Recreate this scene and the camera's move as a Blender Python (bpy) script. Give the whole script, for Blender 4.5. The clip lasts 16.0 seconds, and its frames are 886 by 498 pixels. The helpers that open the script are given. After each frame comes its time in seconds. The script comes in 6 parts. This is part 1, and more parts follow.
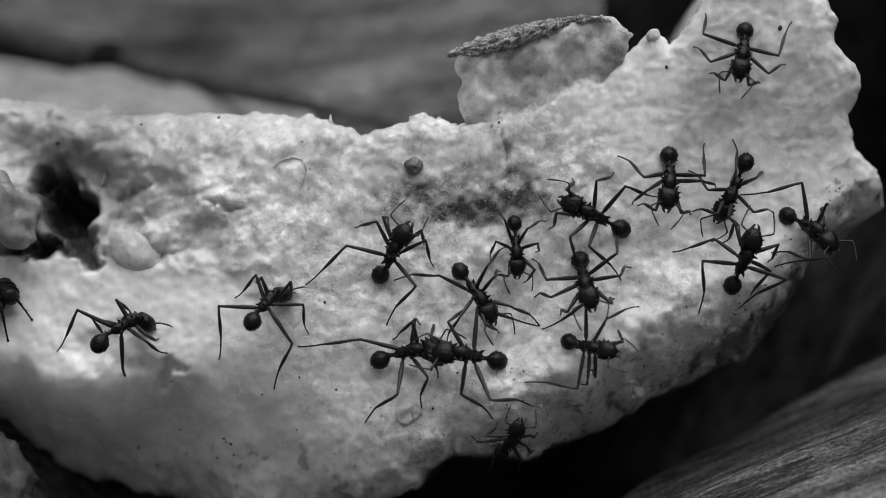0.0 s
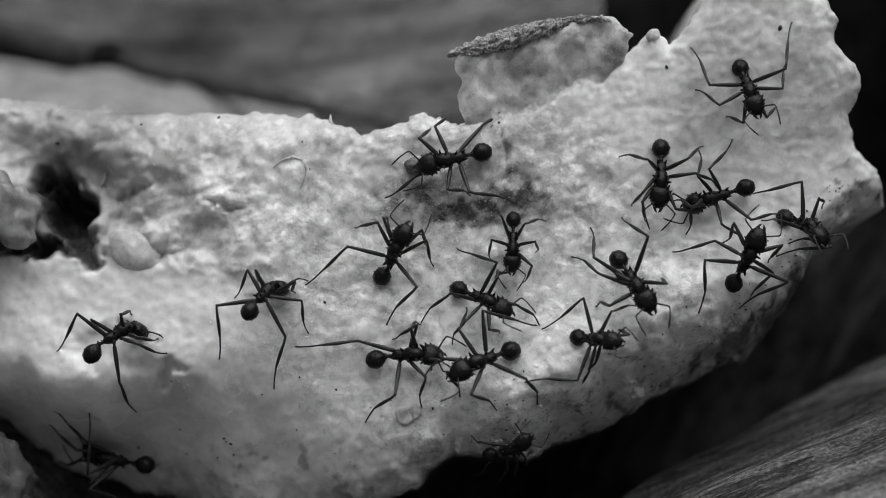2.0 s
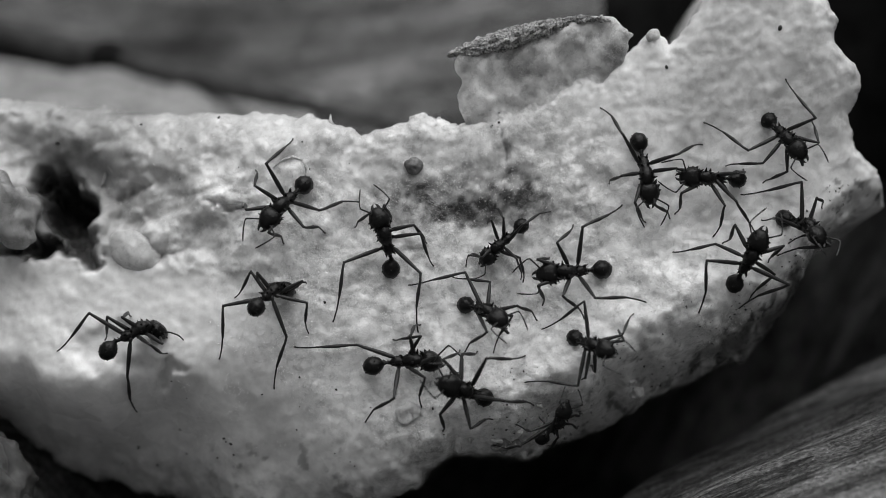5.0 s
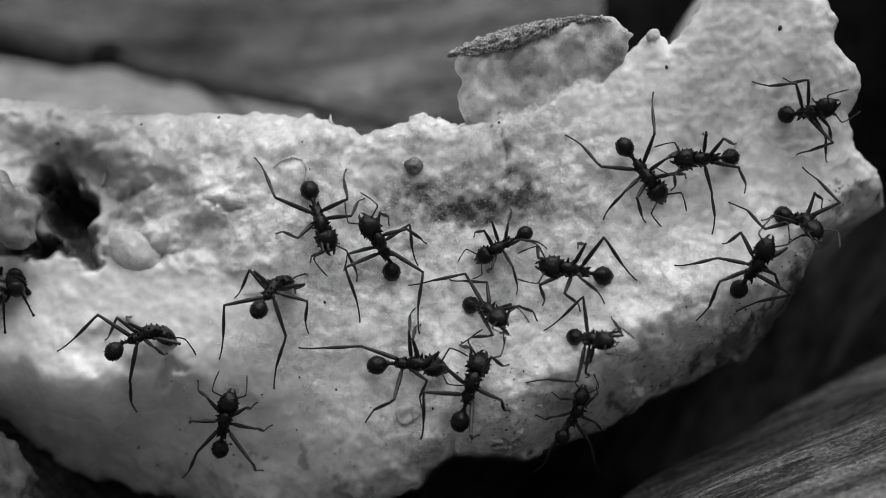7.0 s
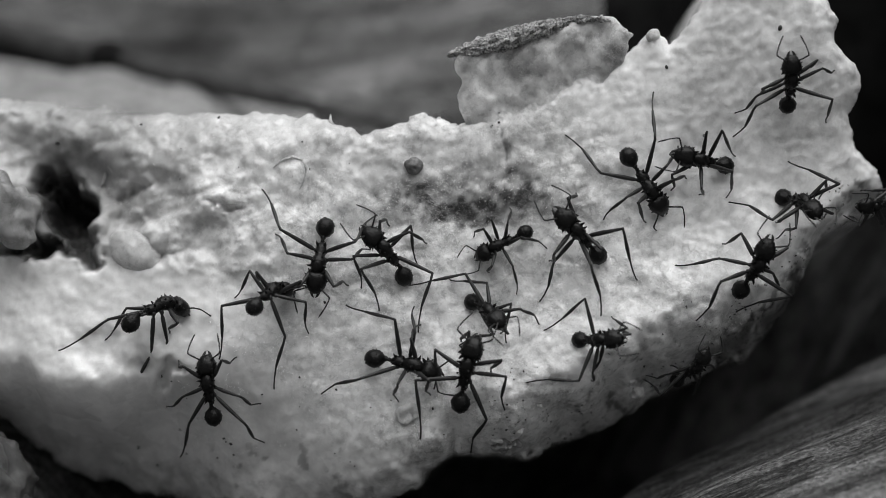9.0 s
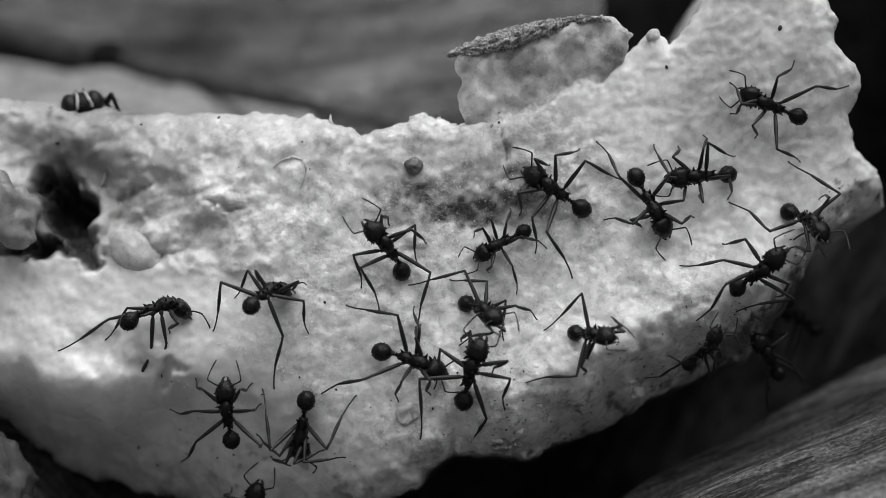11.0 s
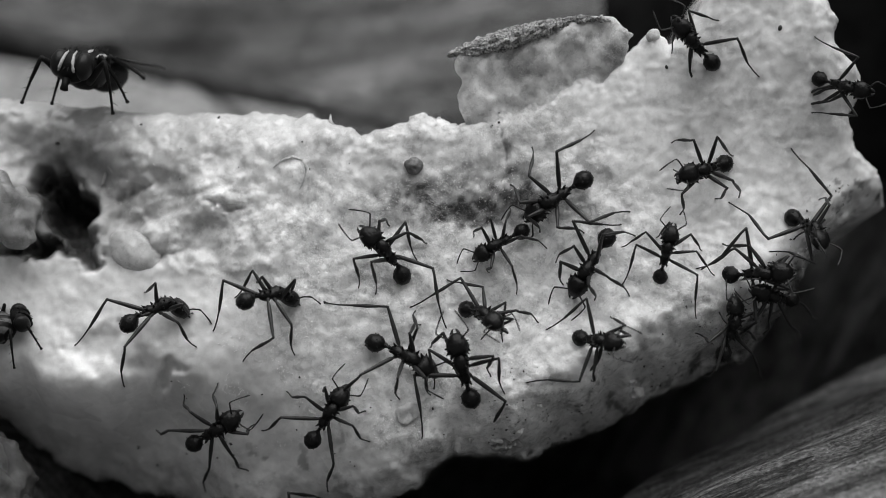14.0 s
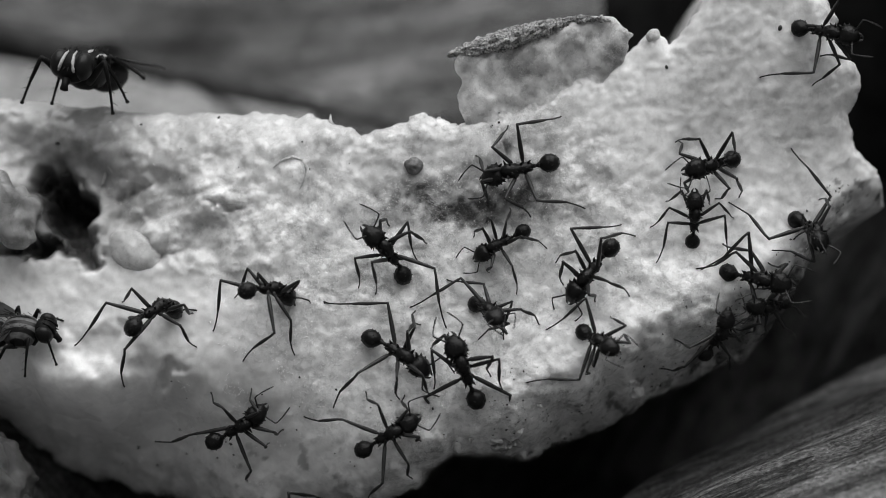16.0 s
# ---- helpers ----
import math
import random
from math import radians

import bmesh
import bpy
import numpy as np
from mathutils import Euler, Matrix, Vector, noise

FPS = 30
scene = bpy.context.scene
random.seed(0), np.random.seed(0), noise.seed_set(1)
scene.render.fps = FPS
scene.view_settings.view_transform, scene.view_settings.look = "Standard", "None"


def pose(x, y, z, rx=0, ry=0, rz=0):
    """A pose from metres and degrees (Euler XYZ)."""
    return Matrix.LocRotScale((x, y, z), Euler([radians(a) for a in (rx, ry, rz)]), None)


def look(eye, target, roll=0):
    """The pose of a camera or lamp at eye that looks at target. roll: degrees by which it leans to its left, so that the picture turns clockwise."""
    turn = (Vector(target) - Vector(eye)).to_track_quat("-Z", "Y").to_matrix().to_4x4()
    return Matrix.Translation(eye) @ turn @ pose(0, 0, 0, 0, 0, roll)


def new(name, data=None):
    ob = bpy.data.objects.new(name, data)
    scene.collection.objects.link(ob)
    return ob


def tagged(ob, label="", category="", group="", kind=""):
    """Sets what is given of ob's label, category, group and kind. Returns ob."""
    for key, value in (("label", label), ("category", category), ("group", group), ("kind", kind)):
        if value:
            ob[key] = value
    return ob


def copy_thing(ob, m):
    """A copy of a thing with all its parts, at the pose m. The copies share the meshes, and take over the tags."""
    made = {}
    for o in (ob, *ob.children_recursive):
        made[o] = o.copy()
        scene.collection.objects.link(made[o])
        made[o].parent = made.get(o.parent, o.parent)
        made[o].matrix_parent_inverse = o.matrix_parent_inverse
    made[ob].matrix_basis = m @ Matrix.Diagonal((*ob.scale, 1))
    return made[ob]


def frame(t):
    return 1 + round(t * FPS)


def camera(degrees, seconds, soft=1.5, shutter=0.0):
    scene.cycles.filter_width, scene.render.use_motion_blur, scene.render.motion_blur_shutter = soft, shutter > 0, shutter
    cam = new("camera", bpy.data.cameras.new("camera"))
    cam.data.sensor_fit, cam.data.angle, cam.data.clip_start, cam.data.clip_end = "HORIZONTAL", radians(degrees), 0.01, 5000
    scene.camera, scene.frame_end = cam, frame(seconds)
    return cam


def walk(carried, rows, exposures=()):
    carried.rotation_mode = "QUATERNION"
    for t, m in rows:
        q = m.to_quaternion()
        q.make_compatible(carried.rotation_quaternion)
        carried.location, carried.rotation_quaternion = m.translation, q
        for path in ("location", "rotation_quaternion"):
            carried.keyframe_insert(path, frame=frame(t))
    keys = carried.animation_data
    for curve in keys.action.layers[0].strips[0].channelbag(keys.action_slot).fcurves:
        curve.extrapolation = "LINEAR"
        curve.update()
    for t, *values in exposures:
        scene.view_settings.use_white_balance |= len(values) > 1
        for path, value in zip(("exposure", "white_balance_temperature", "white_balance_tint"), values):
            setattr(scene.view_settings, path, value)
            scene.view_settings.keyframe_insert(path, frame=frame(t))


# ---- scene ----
cam = camera(22, 16.0, 0.7)
D = 0.2017                                  # metres from the lens to the middle of the fruit
PITCH = radians(35)
EYE = (0, -D * math.cos(PITCH), D * math.sin(PITCH))
cam.data.dof.use_dof, cam.data.dof.focus_distance, cam.data.dof.aperture_fstop = True, D - 0.0035, 16
walk(cam, [(0, look(EYE, (0, 0, 0))), (16.0, look(EYE, (0, 0, 0)))], [(0, -0.04), (4.2, -0.05), (7.5, 0.03), (11.5, 0.06), (16.0, 0.08)])

# world, sun, exposure: an overcast day seen in black and white
MM = 0.001
SUN_UP, SUN_TURN = 74, 28                  # degrees above the ground; degrees to the right of straight behind
world = bpy.data.worlds.new("sky")
scene.world = world
world.use_nodes = True
wn = world.node_tree
wn.nodes.clear()
sky = wn.nodes.new("ShaderNodeTexSky")
sky.sky_type, sky.sun_disc = "NISHITA", False
sky.sun_elevation, sky.sun_rotation = radians(SUN_UP), radians(SUN_TURN)
grey = wn.nodes.new("ShaderNodeRGBToBW")    # the film has no colour
back = wn.nodes.new("ShaderNodeBackground")
back.inputs["Strength"].default_value = 0.085
out = wn.nodes.new("ShaderNodeOutputWorld")
wn.links.new(sky.outputs[0], grey.inputs[0])
wn.links.new(grey.outputs[0], back.inputs[0])
wn.links.new(back.outputs[0], out.inputs[0])

sun = new("sun", bpy.data.lights.new("sun", "SUN"))
sun.data.energy, sun.data.angle, sun.data.color = 3.5, radians(70), (1, 1, 1)
a, e = radians(SUN_TURN), radians(SUN_UP)
sun.matrix_world = look((math.sin(a) * math.cos(e), math.cos(a) * math.cos(e), math.sin(e)), (0, 0, 0))


# ---- noise, on whole arrays ----
def lattice(ix, iy, seed):
    n = (ix.astype(np.int64) * 374761393 + iy.astype(np.int64) * 668265263 + seed * 974634777) & 0xFFFFFFFF
    n = ((n ^ (n >> 13)) * 1274126177) & 0xFFFFFFFF
    return ((n ^ (n >> 16)) & 0xFFFF) / 65535.0


def value(x, y, size, seed=0):
    """Smooth noise from -1 to 1 with lumps of that size."""
    x, y = np.asarray(x, float) / size + 57.3, np.asarray(y, float) / size + 91.7
    ix, iy = np.floor(x), np.floor(y)
    fx, fy = x - ix, y - iy
    fx, fy = fx ** 3 * (fx * (6 * fx - 15) + 10), fy ** 3 * (fy * (6 * fy - 15) + 10)
    a, b = lattice(ix, iy, seed), lattice(ix + 1, iy, seed)
    c, d = lattice(ix, iy + 1, seed), lattice(ix + 1, iy + 1, seed)
    return 2 * ((a + (b - a) * fx) * (1 - fy) + (c + (d - c) * fx) * fy) - 1


def fbm(x, y, size, octaves=3, seed=0, gain=0.5):
    total = 0
    for k in range(octaves):
        c, s = math.cos(0.7 * k), math.sin(0.7 * k)
        total = total + gain ** k * value(c * x - s * y, s * x + c * y, size / 2 ** k, seed + k)
    return total


def swirl(x, y, size, octaves=3, seed=0, gain=0.5):
    """Cloudy noise from about -1 to 1 with no grain along the axes."""
    total = 0
    for k in range(octaves):
        c, s = math.cos(0.5 + 0.9 * k), math.sin(0.5 + 0.9 * k)
        u, v = (c * x - s * y) / size * 2 ** k + 37.1, (s * x + c * y) / size * 2 ** k + 71.3
        iu, iv = np.floor(u), np.floor(v)
        fu, fv = u - iu, v - iv
        wu, wv = fu ** 3 * (fu * (6 * fu - 15) + 10), fv ** 3 * (fv * (6 * fv - 15) + 10)
        corner = []
        for i in (0, 1):
            for j in (0, 1):
                a = 2 * math.pi * lattice(iu + i, iv + j, seed + k)
                corner.append(np.cos(a) * (fu - i) + np.sin(a) * (fv - j))
        total = total + gain ** k * 1.5 * ((corner[0] * (1 - wv) + corner[1] * wv) * (1 - wu) + (corner[2] * (1 - wv) + corner[3] * wv) * wu)
    return total


def cells(x, y, size, seed=0):
    """Distance to the nearest of scattered seeds, 0 to about 1: pebbly lumps."""
    x, y = np.asarray(x, float) / size, np.asarray(y, float) / size
    ix, iy = np.floor(x), np.floor(y)
    best = np.full(np.broadcast(x, y).shape, 9.0)
    for i in (-1, 0, 1):
        for j in (-1, 0, 1):
            px = ix + i + 0.15 + 0.7 * lattice(ix + i, iy + j, seed)
            py = iy + j + 0.15 + 0.7 * lattice(ix + i, iy + j, seed + 7)
            best = np.minimum(best, np.hypot(px - x, py - y))
    return best


def ramp(x, lo, hi):
    t = np.clip((x - lo) / (hi - lo), 0, 1)
    return t * t * (3 - 2 * t)


# ---- materials ----
def material(name, base, rough, metal=0.0, shine=0.5):
    m = bpy.data.materials.new(name)
    m.use_nodes = True
    b = m.node_tree.nodes["Principled BSDF"]
    b.inputs["Base Color"].default_value = (base, base, base, 1)
    b.inputs["Roughness"].default_value = rough
    b.inputs["Metallic"].default_value = metal
    b.inputs["Specular IOR Level"].default_value = shine
    return m, m.node_tree, b


def node(tree, kind, **values):
    n = tree.nodes.new(kind)
    for key, v in values.items():
        n.inputs[key.replace("_", " ")].default_value = v
    return n


def coords(tree, stretch=(1, 1, 1)):
    c = tree.nodes.new("ShaderNodeTexCoord")
    m = tree.nodes.new("ShaderNodeMapping")
    m.inputs["Scale"].default_value = stretch
    tree.links.new(c.outputs["Object"], m.inputs["Vector"])
    return m.outputs[0]


def noise_tex(tree, where, per_metre, detail=4.0, rough=0.55):
    n = node(tree, "ShaderNodeTexNoise", Scale=per_metre, Detail=detail, Roughness=rough)
    tree.links.new(where, n.inputs["Vector"])
    return n.outputs["Fac"]


def remap(tree, fac, lo, hi, to_lo, to_hi):
    n = node(tree, "ShaderNodeMapRange", From_Min=lo, From_Max=hi, To_Min=to_lo, To_Max=to_hi)
    tree.links.new(fac, n.inputs["Value"])
    return n.outputs[0]


def maths(tree, op, a, b):
    n = tree.nodes.new("ShaderNodeMath")
    n.operation = op
    for i, v in enumerate((a, b)):
        if isinstance(v, (int, float)):
            n.inputs[i].default_value = v
        else:
            tree.links.new(v, n.inputs[i])
    return n.outputs[0]


def bump(tree, shader, *layers):
    """layers: (height, metres)."""
    last = None
    for fac, depth in layers:
        n = node(tree, "ShaderNodeBump", Distance=depth, Strength=1.0)
        tree.links.new(fac, n.inputs["Height"])
        if last is not None:
            tree.links.new(last, n.inputs["Normal"])
        last = n.outputs[0]
    tree.links.new(last, shader.inputs["Normal"])


def flesh_material(name, base, marked=True):
    """Wet pulp: marked flesh has stains and painted shade, and is grainy in one place and smooth in another."""
    m, t, b = material(name, base, 0.4)
    where = coords(t)
    broad, mid, fine, grain = noise_tex(t, where, 120, 3), noise_tex(t, where, 420, 4, 0.58), noise_tex(t, where, 1500, 3, 0.65), noise_tex(t, where, 5200, 3, 0.6)
    wet = remap(t, noise_tex(t, where, 210, 2), 0.45, 0.62, 0.0, 1.0)        # where juice stands on the grain
    glint = maths(t, "ABSOLUTE", maths(t, "SUBTRACT", noise_tex(t, where, 1500, 4, 0.75), 0.5), 0)
    glint = maths(t, "MULTIPLY", remap(t, glint, 0.0, 0.03, 1.0, 0.0), remap(t, noise_tex(t, where, 260, 2), 0.36, 0.50, 0.0, 1.0))   # glints of the sky painted as fine pale lines, in patches
    rough = 0.4
    if marked:
        rough = t.nodes.new("ShaderNodeAttribute")
        rough.attribute_name = "grainy"
        rough = rough.outputs["Fac"]
    glint = maths(t, "MULTIPLY", glint, rough)

    def spread(fac, width):
        """1 in the mean, more or less by the grain of the place."""
        return maths(t, "ADD", 1.0, maths(t, "MULTIPLY", remap(t, fac, 0.34, 0.66, -width, width * 0.85), maths(t, "ADD", 0.25, maths(t, "MULTIPLY", rough, 0.75))))

    colour = maths(t, "MULTIPLY", remap(t, broad, 0.32, 0.68, 0.84, 1.12), base)
    colour = maths(t, "MULTIPLY", spread(mid, 0.26), colour)
    colour = maths(t, "MULTIPLY", spread(fine, 0.26), colour)
    bend = node(t, "ShaderNodeVectorMath")                           # small juice sacs, packed and uneven
    bend.operation = "ADD"
    twist = node(t, "ShaderNodeTexNoise", Scale=700.0, Detail=2.0)
    t.links.new(where, twist.inputs["Vector"])
    shrink = node(t, "ShaderNodeVectorMath")
    shrink.operation = "SCALE"
    shrink.inputs["Scale"].default_value = 0.0012
    t.links.new(twist.outputs["Color"], shrink.inputs[0])
    t.links.new(where, bend.inputs[0])
    t.links.new(shrink.outputs[0], bend.inputs[1])
    sacs = node(t, "ShaderNodeTexVoronoi", Scale=780.0)
    t.links.new(bend.outputs[0], sacs.inputs["Vector"])
    sac = sacs.outputs["Distance"]
    colour = maths(t, "MULTIPLY", spread(remap(t, sac, 0.1, 0.75, 0.7, 0.3), 0.12), colour)
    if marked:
        # stains and painted shade both darken the colour
        stain_shade = t.nodes.new("ShaderNodeAttribute")
        stain_shade.attribute_name = "stain_shade"
        colour = maths(t, "MULTIPLY", colour, maths(t, "SUBTRACT", 1.0, stain_shade.outputs["Fac"]))
    colour = maths(t, "ADD", colour, maths(t, "MULTIPLY", glint, 0.42 * base))
    t.links.new(maths(t, "MINIMUM", colour, 0.92), b.inputs["Base Color"])
    t.links.new(remap(t, wet, 0, 1, 0.36, 0.10), b.inputs["Roughness"])
    b.inputs["Subsurface Weight"].default_value = 0.75
    b.inputs["Subsurface Radius"].default_value = (1, 1, 1)
    b.inputs["Subsurface Scale"].default_value = 0.8 * MM
    some = maths(t, "ADD", 0.06, maths(t, "MULTIPLY", rough, 0.94))
    bump(t, b, (maths(t, "MULTIPLY", mid, some), 0.09 * MM), (maths(t, "MULTIPLY", maths(t, "SUBTRACT", 1.0, sac), some), 0.11 * MM), (maths(t, "MULTIPLY", fine, some), 0.19 * MM), (maths(t, "ADD", maths(t, "MULTIPLY", maths(t, "MULTIPLY", grain, remap(t, wet, 0, 1, 0.3, 1.0)), some), maths(t, "MULTIPLY", glint, 1.2)), 0.18 * MM))
    return m


FLESH = flesh_material("flesh", 0.82)
PULP = flesh_material("pulp", 0.56, marked=False)
SCRAP = flesh_material("scrap", 0.09, marked=False)
# darker pulp: for grey torn pieces, and for the back lobe's shade
GREY_SHADED_PULP = flesh_material("grey_shaded_pulp", 0.26, marked=False)


def crust_material():
    m, t, b = material("crust", 0.2, 0.85)
    where = coords(t)
    grain, pit = noise_tex(t, where, 4800, 4, 0.75), noise_tex(t, where, 500)
    t.links.new(maths(t, "MULTIPLY", remap(t, grain, 0.38, 0.62, 0.08, 0.75), remap(t, pit, 0.3, 0.7, 0.6, 1.2)), b.inputs["Base Color"])
    bump(t, b, (grain, 0.3 * MM))
    return m


def wood_material():
    m, t, b = material("weathered_wood", 0.1, 0.8, 0.0, 0.25)
    c = t.nodes.new("ShaderNodeTexCoord").outputs["Object"]
    # growth rings round a far centre, so that the grain bends in long arcs
    sep = t.nodes.new("ShaderNodeSeparateXYZ")
    t.links.new(c, sep.inputs[0])
    dx, dy = maths(t, "SUBTRACT", sep.outputs[0], -0.045), maths(t, "SUBTRACT", sep.outputs[1], 0.235)
    r = maths(t, "SQRT", maths(t, "ADD", maths(t, "MULTIPLY", dx, dx), maths(t, "MULTIPLY", dy, dy)), 0)
    along = maths(t, "ARCTAN2", dy, dx)
    grain = t.nodes.new("ShaderNodeCombineXYZ")
    t.links.new(maths(t, "MULTIPLY", r, 1.0), grain.inputs[0])
    t.links.new(maths(t, "MULTIPLY", along, 0.035), grain.inputs[1])
    fibre = noise_tex(t, grain.outputs[0], 1900, 6, 0.75)
    band = noise_tex(t, grain.outputs[0], 200, 3)
    speck = noise_tex(t, coords(t), 2500, 2)
    blotch = noise_tex(t, coords(t), 26, 3)
    colour = maths(t, "MULTIPLY", remap(t, fibre, 0.36, 0.66, 0.05, 0.24), remap(t, band, 0.35, 0.65, 0.45, 1.35))
    colour = maths(t, "MULTIPLY", colour, remap(t, blotch, 0.35, 0.65, 0.45, 1.6))
    colour = maths(t, "ADD", colour, remap(t, speck, 0.62, 0.72, 0, 0.16))
    dust = noise_tex(t, coords(t), 2100, 4, 0.7)
    colour = maths(t, "MULTIPLY", colour, remap(t, dust, 0.36, 0.64, 0.35, 1.65))
    colour = maths(t, "MULTIPLY", colour, remap(t, noise_tex(t, coords(t), 900, 2), 0.30, 0.36, 0.25, 1.0))     # dark pores
    groove = maths(t, "ABSOLUTE", maths(t, "SUBTRACT", noise_tex(t, grain.outputs[0], 330, 3, 0.6), 0.5), 0)
    groove = remap(t, groove, 0.0, 0.045, 0.0, 1.0)                    # dark cracks along the grain
    colour = maths(t, "MULTIPLY", colour, remap(t, groove, 0, 1, 0.35, 1.0))
    t.links.new(colour, b.inputs["Base Color"])
    bump(t, b, (fibre, 0.5 * MM), (band, 0.8 * MM), (dust, 0.3 * MM), (groove, 0.5 * MM))
    return m


CRUST, WOOD = crust_material(), wood_material()


def plain(name, base, rough, grain=2500, depth=0.03, spread=0.35, shine=0.5):
    """A small creature's or crumb's surface: one colour with fine grain."""
    m, t, b = material(name, base, rough, 0.0, shine)
    f = noise_tex(t, coords(t), grain, 3)
    t.links.new(maths(t, "MULTIPLY", remap(t, f, 0.3, 0.7, 1 - spread, 1 + spread), base), b.inputs["Base Color"])
    bump(t, b, (f, depth * MM))
    return m


GAP_GREY = plain("gap_grey", 0.045, 0.9, 260, 0.6, 0.5, 0.15)
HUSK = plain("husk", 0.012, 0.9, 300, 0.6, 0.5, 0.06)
SEED = plain("seed_coat", 0.10, 0.6, 1600, 0.25, 0.8)
SEED_DARK = plain("dirt", 0.02, 0.7, 3000, 0.05, 0.4)


def part(name, bm, mat, parent=None, label="", smooth=True):
    """Links a bmesh as one mesh object under a thing or a part."""
    mesh = bpy.data.meshes.new(name)
    bm.normal_update()
    bm.to_mesh(mesh)
    bm.free()
    mesh.materials.append(mat)
    if smooth:
        mesh.shade_smooth()
    ob = new(name, mesh)
    ob.parent = parent
    return tagged(ob, label)


def tube(bm, spine, sides=8, squash=1.0):
    """A round, tapered body along points (x, y, z, radius); squash is its height to its width."""
    points = [Vector(p[:3]) for p in spine]
    rings = []
    for i, p in enumerate(points):
        way = (points[min(i + 1, len(points) - 1)] - points[max(i - 1, 0)]).normalized()
        side = way.cross(Vector((0, 0, 1)))
        side = side.normalized() if side.length > 1e-3 else Vector((0, 1, 0))
        up = side.cross(way)
        r = spine[i][3]
        rings.append([bm.verts.new((p + side * r * math.cos(a) + up * r * squash * math.sin(a)) * MM)
                      for a in (2 * math.pi * k / sides for k in range(sides))])
    for a, b in zip(rings, rings[1:]):
        for k in range(sides):
            bm.faces.new((a[k], a[(k + 1) % sides], b[(k + 1) % sides], b[k]))
    bm.faces.new(rings[0][::-1])
    bm.faces.new(rings[-1])
    return bm


def ball(bm, x, y, z, rx, ry, rz, rough=0.0, seed=0, sides=16):
    """An egg with knobs on it."""
    rings = []
    for i in range(1, sides // 2):
        t = math.pi * i / (sides // 2)
        rings.append([])
        for k in range(sides):
            a = 2 * math.pi * k / sides
            v = Vector((-math.cos(t), math.sin(t) * math.cos(a), math.sin(t) * math.sin(a)))
            g = 1 + rough * noise.noise(v * 5 + Vector((seed, 0, 0)))
            rings[-1].append(bm.verts.new(Vector((x + rx * g * v.x, y + ry * g * v.y, z + rz * g * v.z)) * MM))
    for a, b in zip(rings, rings[1:]):
        for k in range(sides):
            bm.faces.new((a[k], b[k], b[(k + 1) % sides], a[(k + 1) % sides]))
    for ring, tip in ((rings[0], -rx), (rings[-1], rx)):
        end = bm.verts.new(Vector((x + tip, y, z)) * MM)
        for k in range(sides):
            f = (ring[k], ring[(k + 1) % sides], end)
            bm.faces.new(f if tip < 0 else f[::-1])
    return bm


def grid_mesh(name, x, y, z, mat, keep=None, **layers):
    """A sheet over an array of points, less the cells that are not to be kept."""
    rows, cols = x.shape
    index = np.arange(rows * cols).reshape(rows, cols)
    quads = np.stack([index[:-1, :-1], index[:-1, 1:], index[1:, 1:], index[1:, :-1]], -1)
    if keep is not None:
        quads = quads[keep]
    quads = quads.reshape(-1, 4)
    used, quads = np.unique(quads, return_inverse=True)
    points = np.stack([x, y, z], -1).reshape(-1, 3)[used] * MM
    mesh = bpy.data.meshes.new(name)
    mesh.from_pydata(points.tolist(), [], quads.reshape(-1, 4).tolist())
    for layer, values in layers.items():
        mesh.attributes.new(layer, "FLOAT", "POINT").data.foreach_set("value", values.reshape(-1)[used].astype(np.float32))
    mesh.materials.append(mat)
    mesh.shade_smooth()
    return new(name, mesh)


# ---- the fruit: a slab of pale flesh that leans back and faces the lens ----
LEAN = 40                                   # its face looks up by this many degrees
FACE = Matrix(((1, 0, 0), (0, math.sin(radians(LEAN)), -math.cos(radians(LEAN))), (0, math.cos(radians(LEAN)), math.sin(radians(LEAN))))).to_4x4()
GROUND = -23.0                              # mm, the wood under it
# the slab's edge in mm on its own face: height of the upper and lower edge along x, and the right end along y
TOP = [(-60, 13.4), (-39, 14.4), (-36, 13.9), (-32, 13.5), (-24, 12.6), (-17, 12.6), (-12, 12.2), (-10.4, 11.5), (-8.5, 10.5), (-5.5, 10.6), (-2, 11.8), (0.8, 11.5), (2.5, 11.6),
       (9, 14.5), (15, 16.6), (16.4, 17.4), (17.4, 18.4), (18.3, 19.4), (19.2, 18.9), (20.0, 18.3), (21.4, 19.4), (22.6, 20.8), (23.4, 23), (25, 26), (40, 26)]
LOW = [(-60, -17), (-41, -14.8), (-38, -17.4), (-36, -18.9), (-33, -20.4), (-29, -21.5), (-24, -22.4), (-20, -24), (-16, -25.5), (-10.5, -22.6), (-4.7, -22.0), (-2.4, -21.1), (0.2, -18.9), (1.0, -18.2), (4.8, -18.2), (6, -18.8), (8.9, -17.8), (11, -17.3), (14, -16.1), (18, -13.5), (23, -11.3), (28, -9.2), (30.6, -6.8), (32.3, -3.6), (33.6, 0), (35.0, 2.1), (37, 3.5), (40, 4.3), (42, 4.5)]
END = [(-26, 36), (1, 38.5), (2, 39.6), (4, 41.0), (5.5, 40.4), (7, 39.0), (9, 37.5), (12, 36.7), (14.5, 37.0), (16, 36.4), (18, 35), (20, 34.8), (22, 33.4), (24, 31), (26, 25)]


